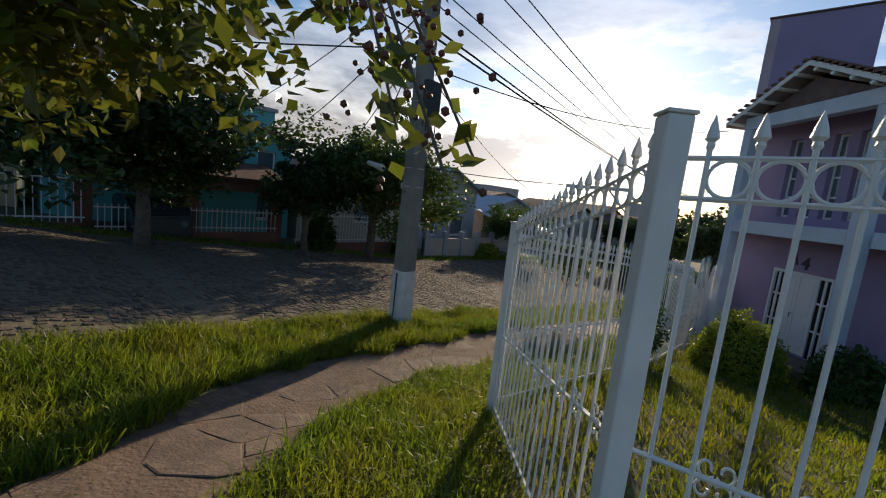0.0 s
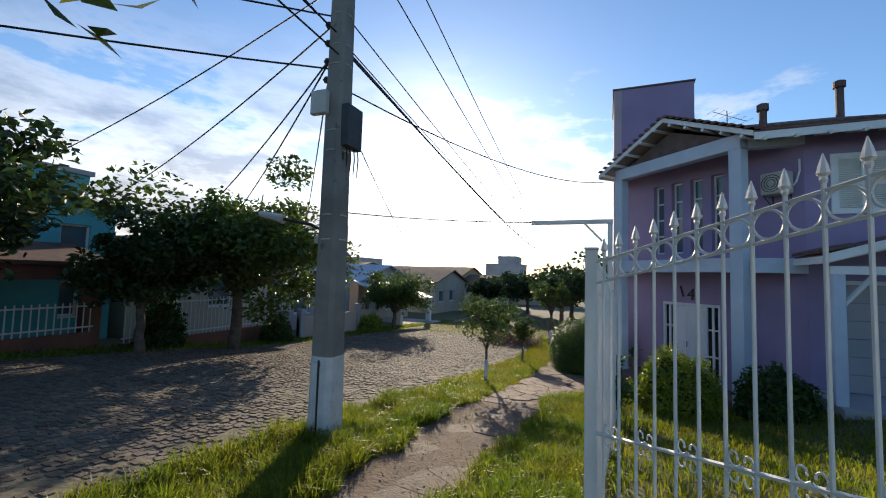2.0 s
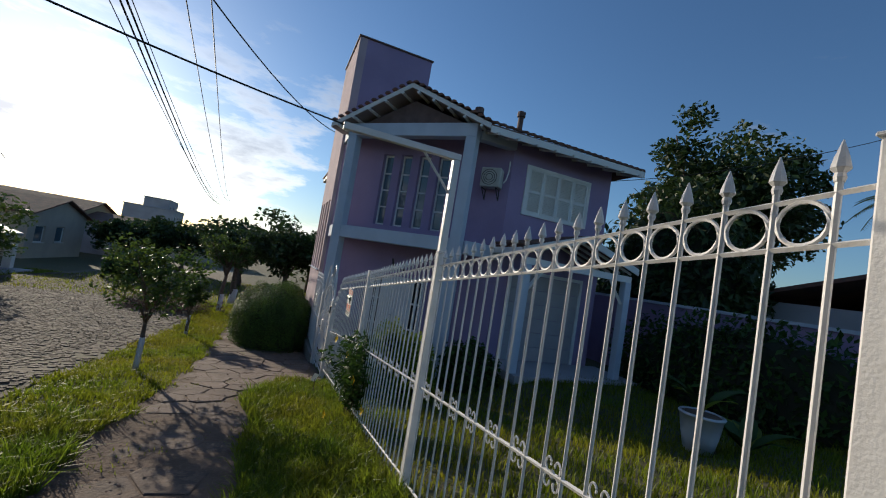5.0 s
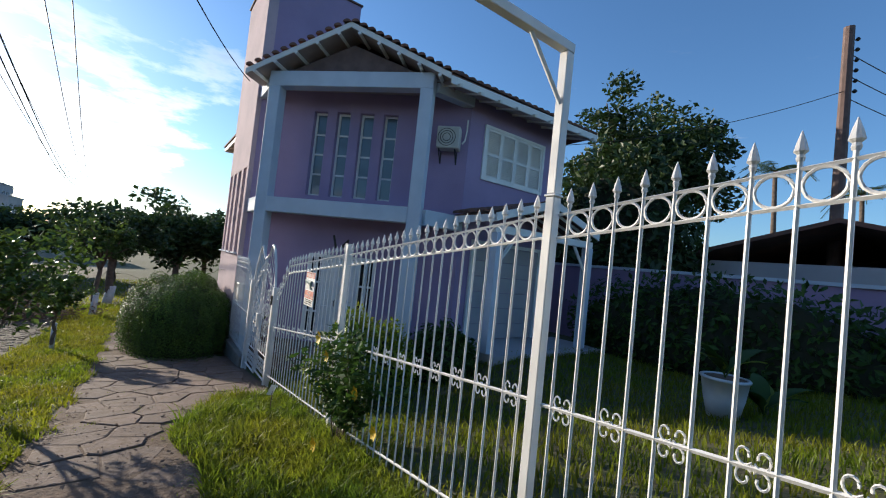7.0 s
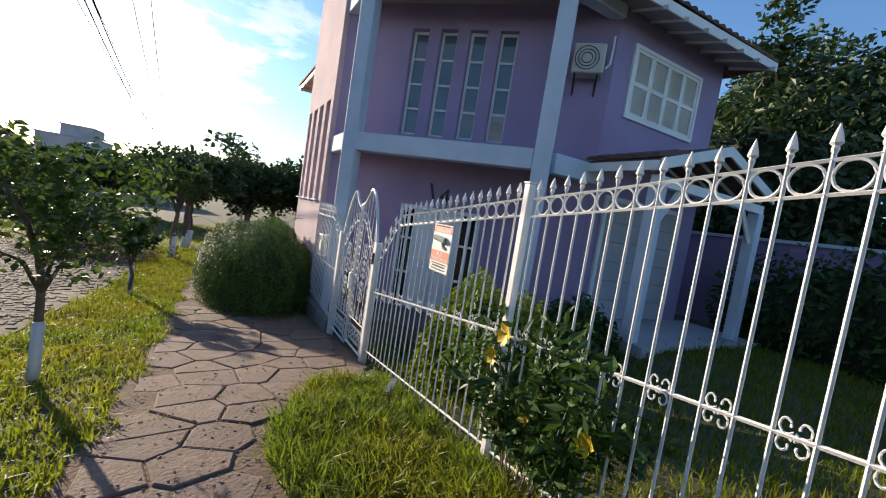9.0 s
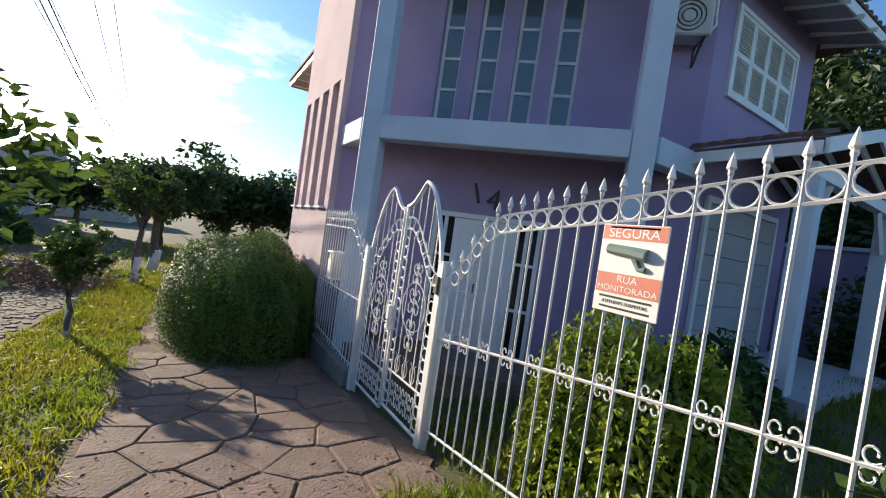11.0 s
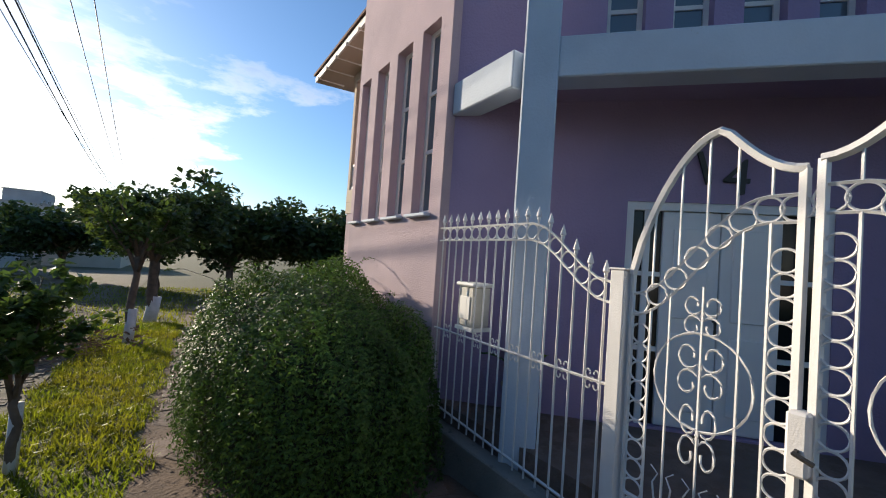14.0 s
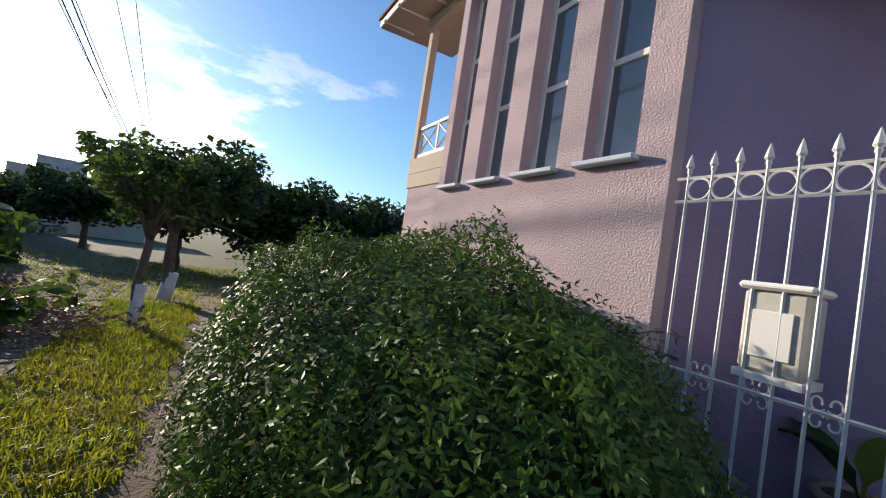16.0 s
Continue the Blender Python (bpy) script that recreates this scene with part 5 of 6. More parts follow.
def build_sign():
    c = Vector((-0.615, 10.420, 1.5))
    s = thing("warning_sign", c - Vector((0, 0, 0.24)), "white and red sign with a camera picture on the fence", "sign")
    part("board", B(-0.620, 10.260, 1.27, -0.612, 10.580, 1.73, bevel=0.002), M_SIGN, s)
    face = lambda y, z: Matrix.Translation((-0.6212, y, z)) @ Matrix.Rotation(radians(-90), 4, "Z") @ Matrix.Rotation(radians(90), 4, "X")
    part("red_band", B(-0.6209, 10.265, 1.65, -0.6202, 10.575, 1.725), M_SIGNRED, s)
    part("red_band", B(-0.6209, 10.265, 1.37, -0.6202, 10.575, 1.475), M_SIGNRED, s)
    text_mesh("SEGURA", 0.068, face(10.420, 1.662), M_SIGN, s)
    text_mesh("RUA", 0.052, face(10.420, 1.43), M_SIGN, s)
    text_mesh("MONITORADA", 0.044, face(10.420, 1.382), M_SIGN, s)
    text_mesh("ATITUDES SUSPEITAS", 0.024, face(10.420, 1.318), M_DARK, s)
    part("small_print", B(-0.6209, 10.30, 1.708, -0.6202, 10.54, 1.718), M_SIGN, s)
    for z, w in ((1.345, 0.26), (1.292, 0.25)):
        part("small_print", B(-0.6209, 10.420 - w / 2, z, -0.6202, 10.420 + w / 2, z + 0.011), M_DARK, s)
    part("camera_picture", T([(-0.6215, 10.530, 1.6), (-0.6215, 10.420, 1.59), (-0.6215, 10.340, 1.58)], 0.028, 8, r2=0.034), M_SIGNGRN, s)
    part("camera_picture", T([(-0.6215, 10.400, 1.56), (-0.6215, 10.370, 1.51), (-0.6215, 10.340, 1.51)], 0.016, 6), M_SIGNGRN, s)
    s.scale = (1, 1.04, 0.92)
    s.location.z += 0.06
    s.location.y += 0.035
    t = thing("tag_stake", (-0.96, 10.32, gz(-0.96, 10.32)), "small white paper tag on a stick in the grass", "tag")
    z = gz(-0.96, 10.32)
    part("stick", T([(-0.96, 10.32, z - 0.03), (-0.96, 10.32, z + 0.30)], 0.006, 5), M_WOOD, t)
    bm = B(-0.045, -0.002, -0.06, 0.045, 0.002, 0.06)
    bmesh.ops.rotate(bm, cent=(0, 0, 0), matrix=Euler((0.2, 0.35, 0.5)).to_matrix(), verts=bm.verts)
    bmesh.ops.translate(bm, vec=(-0.968, 10.31, z + 0.28), verts=bm.verts)
    part("paper", bm, M_SIGN, t)
    # letter box behind the last panel
    m = thing("letter_box", (-0.52, 15.09, 0.72), "white metal letter box fixed behind the fence", "letter box")
    part("body", B(-0.60, 14.98, 0.80, -0.42, 15.20, 1.13, bevel=0.012), M_PLASTIC, m)
    part("lid", B(-0.62, 14.96, 1.133, -0.40, 15.22, 1.165, bevel=0.012), M_WHITE, m)
    part("door_plate", B(-0.608, 15.02, 0.86, -0.602, 15.16, 1.05, bevel=0.002), M_SIGN, m)
    part("shelf", B(-0.61, 14.97, 0.765, -0.41, 15.21, 0.797), M_WHITE, m)


def flower(p, parent, r, rng):
    bm = bmesh.new()
    for k in range(6):
        a = math.tau * k / 6 + rng.uniform(-0.15, 0.15)
        o = Vector((-0.8, math.cos(a), math.sin(a)))
        q = [bm.verts.new(Vector(p))]
        for da, rr in ((-0.5, 0.75), (0, 1.0), (0.5, 0.75)):
            q.append(bm.verts.new(Vector(p) + Vector((-0.45 * r * rr, math.cos(a + da) * r * rr, math.sin(a + da) * r * rr))))
        bm.faces.new(q)
    part("flower", bm, M_PETAL, parent, "yellow trumpet flower")


def build_allamanda():
    """The flowering climber on the fence post and its blossoms."""
    rng = np.random.default_rng(3)
    x, y = -0.70, 9.0
    b = thing("climbing_plant", (x, y, gz(x, y)), "green climbing shrub with yellow flowers on the fence", "plant")
    z = gz(x, y)
    cents = []
    for i in range(12):
        a = rng.uniform(-1.0, 1.0)
        e = Vector((x + rng.uniform(-0.35, 0.22), y + a * 0.62, z + rng.uniform(0.45, 1.15)))
        pts = [Vector((x + rng.normal(0, 0.04), y + a * 0.1, z)), Vector((x, y + a * 0.25, z + 0.3)), e]
        part("stem", T(pts, 0.007, 5, r2=0.003), M_BARK, b)
        cents += [np.array(pts[1].lerp(e, t)) for t in (0.1, 0.4, 0.7, 1.0)]
    V, F = leaf_cloud(np.array(cents), np.full(len(cents), 0.16), 1700, 0.040, rng, long=2.3)
    raw("leaves", V, F, M_BUSH, b)
    for p in ((-0.906, 8.97, 1.25), (-0.72, 8.50, 0.88), (-0.85, 8.45, 0.36), (-0.95, 8.70, 0.42), (-0.66, 9.35, 0.98), (-0.64, 9.0, 0.75), (-0.62, 8.3, 0.62), (-0.80, 8.75, 0.30)):
        flower((p[0] - 0.06, p[1], p[2]), b, 0.065, rng)


def build_pot(x, y, z, r, h, material, label, leaves, seed):
    p = thing("plant_pot", (x, y, z), label, "plant pot")
    part("pot", lathe(bmesh.new(), [(r * 0.66, 0), (r * 0.86, h * 0.5), (r, h), (r * 1.05, h), (r * 1.05, h - 0.03), (r * 0.9, h - 0.04)][:4], (x, y, z), 20), material, p, smooth=True)
    part("rim", T([(x + r * 0.98 * math.cos(a), y + r * 0.98 * math.sin(a), z + h) for a in np.linspace(0, math.tau, 20, endpoint=False)], 0.022, 6, True), material, p, smooth=True)
    part("soil", lathe(bmesh.new(), [(r * 0.9, h - 0.01), (r * 0.9, h + 0.003)], (x, y, z), 20), M_SOIL, p)
    leafy(x, y, z + h, r, leaves, seed, "broad-leaved green plant growing in the pot")


def leafy(x, y, z, r, leaves, seed, label):
    """A rosette of broad arching leaves."""
    rng = np.random.default_rng(seed)
    q = thing("leafy_plant", (x, y, z), label, "plant")
    for k in range(leaves):
        a = rng.uniform(0, math.tau)
        L = rng.uniform(0.45, 0.8) * min(1, r / 0.24)
        o = Vector((math.cos(a), math.sin(a), 0))
        s = Vector((-o.y, o.x, 0))
        bm = bmesh.new()
        prev = None
        for i in range(7):
            t = i / 6
            c = Vector((x, y, z)) + o * L * 0.75 * t ** 1.3 + Vector((0, 0, L * (1.15 * t - 0.62 * t * t)))
            w = 0.10 * min(1, r / 0.24) * math.sin(math.pi * min(1, 0.08 + 0.92 * t)) * (1 if t > 0.3 else 0.25)
            now = (bm.verts.new(c - s * w), bm.verts.new(c - Vector((0, 0, 0.012))), bm.verts.new(c + s * w))
            if prev:
                bm.faces.new((prev[0], prev[1], now[1], now[0]))
                bm.faces.new((prev[1], prev[2], now[2], now[1]))
            prev = now
        part("leaf", bm, M_LIMELEAF if k % 4 == 0 else M_BUSH, q, smooth=True)


# ---- poles and wires ----
def build_pole():
    x, y = -3.90, 5.90
    z = gz(x, y)
    p = thing("utility_pole", (x, y, z), "tall grey concrete utility pole with a whitewashed foot", "utility pole")

    def shaft(z0, z1, r0, r1, material, name, label=""):
        bm = bmesh.new()
        rings = []
        for zz, r in ((z0, r0), ((z0 + z1) / 2, (r0 + r1) / 2), (z1, r1)):
            rings.append([bm.verts.new((x + r * sx * (1 if abs(sy) > 0.7 else 1.0), y + r * sy, zz)) for sx, sy in ((-0.62, -1), (0.62, -1), (1, -0.7), (1, 0.7), (0.62, 1), (-0.62, 1), (-1, 0.7), (-1, -0.7))])
        for a, b in zip(rings, rings[1:]):
            for k in range(8):
                bm.faces.new((a[k], a[(k + 1) % 8], b[(k + 1) % 8], b[k]))
        bm.faces.new(rings[-1])
        part(name, bm, material, p, label)

    shaft(z - 0.1, z + 1.0, 0.168, 0.158, M_LIME, "whitewashed_foot", "white painted foot of the pole")
    shaft(z + 1.0, z + 7.8, 0.154, 0.10, M_CONC, "shaft")
    part("slot", B(x - 0.012, y - 0.172, z + 0.05, x + 0.012, y - 0.155, z + 0.96), M_DARK, p)
    z += 0.10
    for zz in (2.3, 2.6, 3.4, 3.65, 4.5, 4.75, 5.15, 5.4):
        r = 0.152 - (zz - 0.84) * 0.0079
        part("strap", T([(x + r * 1.12 * math.cos(a), y + r * 1.12 * math.sin(a), z + zz) for a in np.linspace(0, math.tau, 12, endpoint=False)], 0.008, 4, True), M_PLASTIC, p)
    part("meter_box", B(x - 0.27, y - 0.22, z + 3.84, x - 0.03, y - 0.14, z + 4.14, bevel=0.012), M_PLASTIC, p, "weathered grey junction box")
    part("junction_box", B(x + 0.10, y - 0.10, z + 3.45, x + 0.22, y + 0.22, z + 3.98, bevel=0.01), M_DARK, p, "dark junction box")
    for k in range(5):
        xx, yy = x + 0.12 + 0.02 * k, y - 0.05 + 0.05 * k
        part("loose_lead", T([(xx, yy, z + 3.45), (xx + 0.03, yy - 0.02, z + 3.32), (xx - 0.01, yy + 0.02, z + 3.22 - 0.03 * k)], 0.008, 4), M_CABLE, p)
    part("side_box", B(x - 0.07, y + 0.125, z + 2.2, x + 0.07, y + 0.22, z + 2.5, bevel=0.01), M_DARK, p)
    lamp = part("lamp_arm", T([(x - 0.05, y + 0.05, z + 2.36), (x - 0.35, y + 0.0, z + 2.50), (x - 0.80, y - 0.05, z + 2.58)], 0.022, 6), M_DARK, p, "street lamp arm")
    part("lamp_head", T([(x - 0.75, y - 0.05, z + 2.57), (x - 0.88, y - 0.06, z + 2.60), (x - 1.12, y - 0.08, z + 2.65)], 0.062, 8, r2=0.04), M_PLASTIC, lamp, "grey street lamp head")
    part("photocell", lathe(bmesh.new(), [(0.05, 0), (0.055, 0.07), (0.03, 0.1)], (x - 0.2, y - 0.02, z + 2.26), 10), M_PLASTIC, p)
    part("cross_arm", B(x - 0.95, y - 0.06, z + 5.7, x + 0.95, y + 0.06, z + 5.82, bevel=0.01), M_WOOD, p, "weathered wooden cross arm")
    for k in (-0.85, -0.45, 0.45, 0.85):
        part("insulator", lathe(bmesh.new(), [(0.03, 0), (0.055, 0.03), (0.03, 0.06), (0.05, 0.09), (0.02, 0.12)], (x + k, y, z + 5.82), 10), M_DARK, p)
    for k in range(4):
        part("rack_insulator", lathe(bmesh.new(), [(0.03, 0), (0.05, 0.03), (0.03, 0.07)], (x - 0.16, y - 0.06, z + 4.3 + 0.24 * k), 10), M_DARK, p)
    return x, y, z - 0.10


def wire(a, b, sag, r=0.010, n=14):
    a, b = Vector(a), Vector(b)
    pts = [a.lerp(b, k / n) - Vector((0, 0, sag * 4 * (k / n) * (1 - k / n))) for k in range(n + 1)]
    w = thing("overhead_wire", a, "black overhead wire hung from the utility pole", "wire", "street wires")
    part("cable", T(pts, r, 4), M_CABLE, w)


def build_wires(x, y, z):
    for k in (-0.85, -0.45, 0.45, 0.85):
        wire((x + k, y, z + 5.9), (-8.0 + 0.7 * k, 60, 6.6), 0.9, 0.012)
    wire((x - 0.1, y + 0.1, z + 5.0), (-8.6, 60, 6.2), 0.9, 0.018)
    wire((x + 0.1, y + 0.1, z + 4.75), (-8.3, 60, 6.0), 0.8, 0.018)
    wire((x + 0.1, y + 0.1, z + 4.3), (-0.9, 14.9, 5.45), 0.35, 0.010)
    wire((x + 0.1, y + 0.05, z + 2.75), (-1.60, 6.70, 3.18), 0.03, 0.006)
    for zz, tx, ty, tz in ((5.7, -16, 6.5, 4.2), (5.2, -16, 9.0, 4.0), (4.8, -15.5, 12.0, 3.9), (4.8, -15, 13.0, 3.6), (5.3, -14, -6, 5.0), (4.6, -14, -5, 4.6), (5.0, -15, 18.0, 3.8), (4.4, -9.5, 20, 3.5)):
        wire((x - 0.12, y, z + zz), (tx, ty, tz), 0.35, 0.012)
    for k, zz in ((-0.85, 5.9), (-0.45, 5.9), (0.45, 5.9), (0.0, 5.0), (0.05, 4.7)):
        wire((x + k, y, z + zz), (-3.0 + k, -35, 9.0), 0.8, 0.012)


# ---- houses across the street ----
def simple_house(name, x0, x1, y0, y1, z0, z1, wall, roof, label, flat=False, windows=(), over=0.4, ridge=1.1, gate=None):
    """A far house: walls with openings on the street side (x1), roof, windows with frames."""
    h = thing(name, ((x0 + x1) / 2, (y0 + y1) / 2, z0), label, "house", "houses across the street")
    holes = [(w[0] - y0, w[1] - y0, w[2], w[3]) for w in windows]
    part("wall", wall_with_holes(bmesh.new(), (x1, y0), (x1, y1), z0 - 0.6, z1, 0.25, holes), wall, h)
    part("wall", prism(bmesh.new(), [(x0, y0 + 0.002), (x1 - 0.5, y0 + 0.002), (x1 - 0.5, y1 - 0.002), (x0, y1 - 0.002)], z0 - 0.6, z1 - 0.01), wall, h)
    part("wall", prism(bmesh.new(), [(x1 - 0.5, y0 + 0.002), (x1 - 0.25, y0 + 0.002), (x1 - 0.25, y0 + 0.2), (x1 - 0.5, y0 + 0.2)], z0 - 0.6, z1 - 0.01), wall, h)
    for w in windows:
        win = part("window", wall_with_holes(bmesh.new(), (x1 - 0.10, w[0]), (x1 - 0.10, w[1]), w[2], w[3], 0.06, [(0.06, w[1] - w[0] - 0.06, w[2] + 0.06, w[3] - 0.06)]), M_WHITE, h)
        part("pane", B(x1 - 0.15, w[0] + 0.06, w[2] + 0.06, x1 - 0.14, w[1] - 0.06, w[3] - 0.06), M_GLASS, win)
        part("sill", B(x1 - 0.02, w[0] - 0.05, w[2] - 0.05, x1 + 0.06, w[1] + 0.05, w[2] - 0.004), M_WHITE, win)
    if flat:
        part("roof", B(x0 - 0.1, y0 - 0.1, z1 + 0.002, x1 + 0.1, y1 + 0.1, z1 + 0.16), roof, h)
    else:
        ym = (y0 + y1) / 2
        o = over
        a = [Vector((x1 + o, y0 - o, z1 - 0.1)), Vector((x1 + o, ym, z1 + ridge)), Vector((x0 - o, ym, z1 + ridge)), Vector((x0 - o, y0 - o, z1 - 0.1))]
        b = [Vector((x1 + o, ym, z1 + ridge)), Vector((x1 + o, y1 + o, z1 - 0.1)), Vector((x0 - o, y1 + o, z1 - 0.1)), Vector((x0 - o, ym, z1 + ridge))]
        part("roof", slab(bmesh.new(), a, 0.1), roof, h)
        part("roof", slab(bmesh.new(), b, 0.1), roof, h)
        bm = bmesh.new()
        f = [bm.verts.new((x1 - 0.01, y0, z1)), bm.verts.new((x1 - 0.01, y1, z1)), bm.verts.new((x1 - 0.01, ym, z1 + ridge - 0.1))]
        g = [bm.verts.new(v.co - Vector((0.2, 0, 0))) for v in f]
        bm.faces.new(f), bm.faces.new(g[::-1])
        for i in range(3):
            bm.faces.new((f[i], f[(i + 1) % 3], g[(i + 1) % 3], g[i]))
        part("gable", bm, wall, h)
    return h


def rail_fence(x, y0, y1, z0, h, label, material):
    f = thing("street_fence", (x, (y0 + y1) / 2, z0), label, "fence")
    part("plinth", B(x - 0.1, y0, z0 - 0.5, x + 0.1, y1, z0 + 0.3), M_BRICKRED, f)
    for zz in (z0 + 0.42, z0 + h):
        part("rail", B(x - 0.02, y0, zz, x + 0.02, y1, zz + 0.04), material, f)
    n = int((y1 - y0) / 0.16)
    for k in range(n):
        yy = y0 + (k + 0.5) * (y1 - y0) / n
        part("bar", B(x - 0.012, yy - 0.012, z0 + 0.30, x + 0.012, yy + 0.012, z0 + h + 0.12), material, f)
    return f


def build_far_side():
    # turquoise house with a tiled garage canopy
    simple_house("house", -24, -16.5, 2.5, 10.5, 0.3, 4.4, M_TURQ, M_TILE, "two-storey turquoise plastered house with clay tiles", windows=((6.4, 7.2, 2.9, 3.8), (9.0, 9.8, 2.9, 3.8), (8.6, 9.6, 0.9, 2.0)), ridge=0.9)
    simple_house("house", -20, -17.0, 8.2, 9.9, 4.3, 5.5, M_TURQ, M_GREYW, "turquoise roof-top tank room", flat=True)
    c = thing("garage_canopy", (-15.2, 6.5, 0.4), "garage canopy with a tiled brick-red front beam", "canopy")
    part("beam", B(-14.9, 3.0, 2.1, -14.5, 9.2, 2.55), M_BRICKRED, c)
    part("roof", slab(bmesh.new(), [Vector((-14.3, 2.8, 2.6)), Vector((-14.3, 9.4, 2.6)), Vector((-16.6, 9.4, 3.2)), Vector((-16.6, 2.8, 3.2))], 0.1), M_TILE, c)
    for yy in (3.2, 6.0, 9.0):
        part("pillar", B(-14.9, yy - 0.2, -0.3, -14.5, yy + 0.2, 2.098), M_BRICKRED, c)
    part("garage_wall", B(-16.4, 6.3, -0.2, -16.3, 9.0, 2.5), M_TURQ, c)
    rail_fence(-14.3, 3.4, 8.9, 0.35, 1.0, "low white railing in front of the garage", M_IRON)
    rail_fence(-14.3, -6, 3.2, 0.6, 1.5, "white street railing on a red plinth", M_IRON)
    rail_fence(-14.2, 9.6, 16.5, -0.1, 1.45, "white street railing on a red plinth", M_IRON)
    simple_house("house", -26, -17, -8, 2.0, 0.9, 4.3, M_OCHRE, M_TILE, "ochre house with a clay tile roof", windows=((-5, -3.5, 1.6, 2.9), (-1.5, 0, 1.6, 2.9)), ridge=1.0)
    simple_house("house", -25, -16.5, 11, 17.5, -0.1, 2.9, M_CREAM, M_TILE, "cream bungalow with a clay tile roof", windows=((11.8, 13.0, 0.9, 2.1), (14.2, 15.4, 0.9, 2.1)), ridge=1.1)
    simple_house("house", -26, -16.5, 18.5, 24.5, -0.8, 3.3, M_GREYW, M_BLUEROOF, "pale house under a blue-grey roof", windows=((19.4, 20.6, 0.2, 1.5), (22.0, 23.4, 0.2, 1.5)), ridge=1.3)
    w = thing("garden_wall", (-14.0, 20, -0.9), "cream street wall with pillars", "wall")
    part("wall", B(-14.15, 17.0, -1.4, -14.0, 23.5, 0.35), M_CREAM, w)
    for k in range(5):
        part("pillar", B(-14.2, 17.0 + 1.55 * k, -1.4, -13.9, 17.3 + 1.55 * k, 0.75, bevel=0.02), M_GREYW, w)
    # house with a light porch further down
    simple_house("house", -26, -17.5, 27, 35, -1.3, 2.0, M_CREAM, M_BLUEROOF, "pale house with a light blue-grey porch roof", windows=((28, 29.4, -0.4, 0.9), (31, 32.4, -0.4, 0.9)), ridge=1.2)
    p = thing("porch", (-15.5, 29.0, -1.3), "open porch with white pillars and a pale blue roof", "porch")
    part("roof", slab(bmesh.new(), [Vector((-13.6, 26.2, 0.75)), Vector((-13.6, 31.6, 0.75)), Vector((-17.6, 31.6, 2.0)), Vector((-17.6, 26.2, 2.0))], 0.12), M_BLUEROOF, p)
    for yy in (26.5, 31.3):
        part("pillar", B(-14.0, yy - 0.17, -1.5, -13.66, yy + 0.17, 0.63), M_WHITE, p)
    part("floor", B(-17.5, 26.2, -1.7, -12.9, 31.6, -1.05), M_GREYW, p)
    # rows further off
    for x0, x1, y0, y1, z0, z1, wl2, rf, ridge in ((-30, -17, 40, 49, -1.5, 1.9, M_CREAM, M_TILE, 1.2), (-33, -20, 56, 66, -1.6, 2.6, M_OCHRE, M_TILE, 1.2), (-46, -34, 48, 62, -1.6, 2.9, M_CREAM, M_TILE, 1.2), (-19.5, -15, 56, 64, -1.7, 1.8, M_GREYW, M_TILE, 0.9), (-14, -8, 66, 76, -1.8, 1.2, M_CREAM, M_TILE, 1.0)):
        simple_house("house", x0, x1, y0, y1, z0, z1, wl2, rf, "distant tiled house in evening haze", windows=((y0 + 1, y0 + 2.4, z0 + 1.2, z0 + 2.4), (y0 + 4, y0 + 5.4, z0 + 1.2, z0 + 2.4)), ridge=ridge)
    for x0, x1, y0, y1, z1 in ((-24.5, -17.5, 84, 92, 5.0), (-22.2, -18.6, 85, 91, 6.6), (-60, -48, 70, 82, 5.5)):
        simple_house("building", x0, x1, y0, y1, -2, z1, M_GREYW, M_GREYW, "white flat-roofed building far down the street", flat=True, windows=[(y0 + 1 + 2.2 * k, y0 + 2.4 + 2.2 * k, z1 - 2.2, z1 - 0.9) for k in range(3)])
    # parked car under the canopy
    car = thing("car", (-15.6, 4.9, 0.55), "dark small car parked under the garage canopy", "car")
    bm = bmesh.new()
    prof = [(-2.0, 0.25), (-2.05, 0.75), (-1.2, 0.9), (-0.7, 1.38), (0.9, 1.42), (1.7, 0.98), (1.95, 0.9), (2.0, 0.25)]
    a = [bm.verts.new((-15.6 + px, 4.2, 0.3 + pz)) for px, pz in prof]
    b = [bm.verts.new((-15.6 + px, 5.8, 0.3 + pz)) for px, pz in prof]
    bm.faces.new(a), bm.faces.new(b[::-1])
    for i in range(len(prof)):
        j = (i + 1) % len(prof)
        bm.faces.new((a[i], b[i], b[j], a[j]))
    bmesh.ops.bevel(bm, geom=list(bm.edges), offset=0.06, segments=2, affect="EDGES")
    part("body", bm, M_CAR, car, smooth=False)
    for px in (-1.3, 1.25):
        for yy in (4.25, 5.75):
            part("wheel", T([(-15.6 + px, yy - 0.1, 0.58), (-15.6 + px, yy + 0.1, 0.58)], 0.3, 14), M_DARK, car)
    for yy in (4.5, 5.5):
        part("headlight", T([(-13.66, yy, 0.98), (-13.58, yy, 0.98)], 0.11, 10), M_GLASS, car)


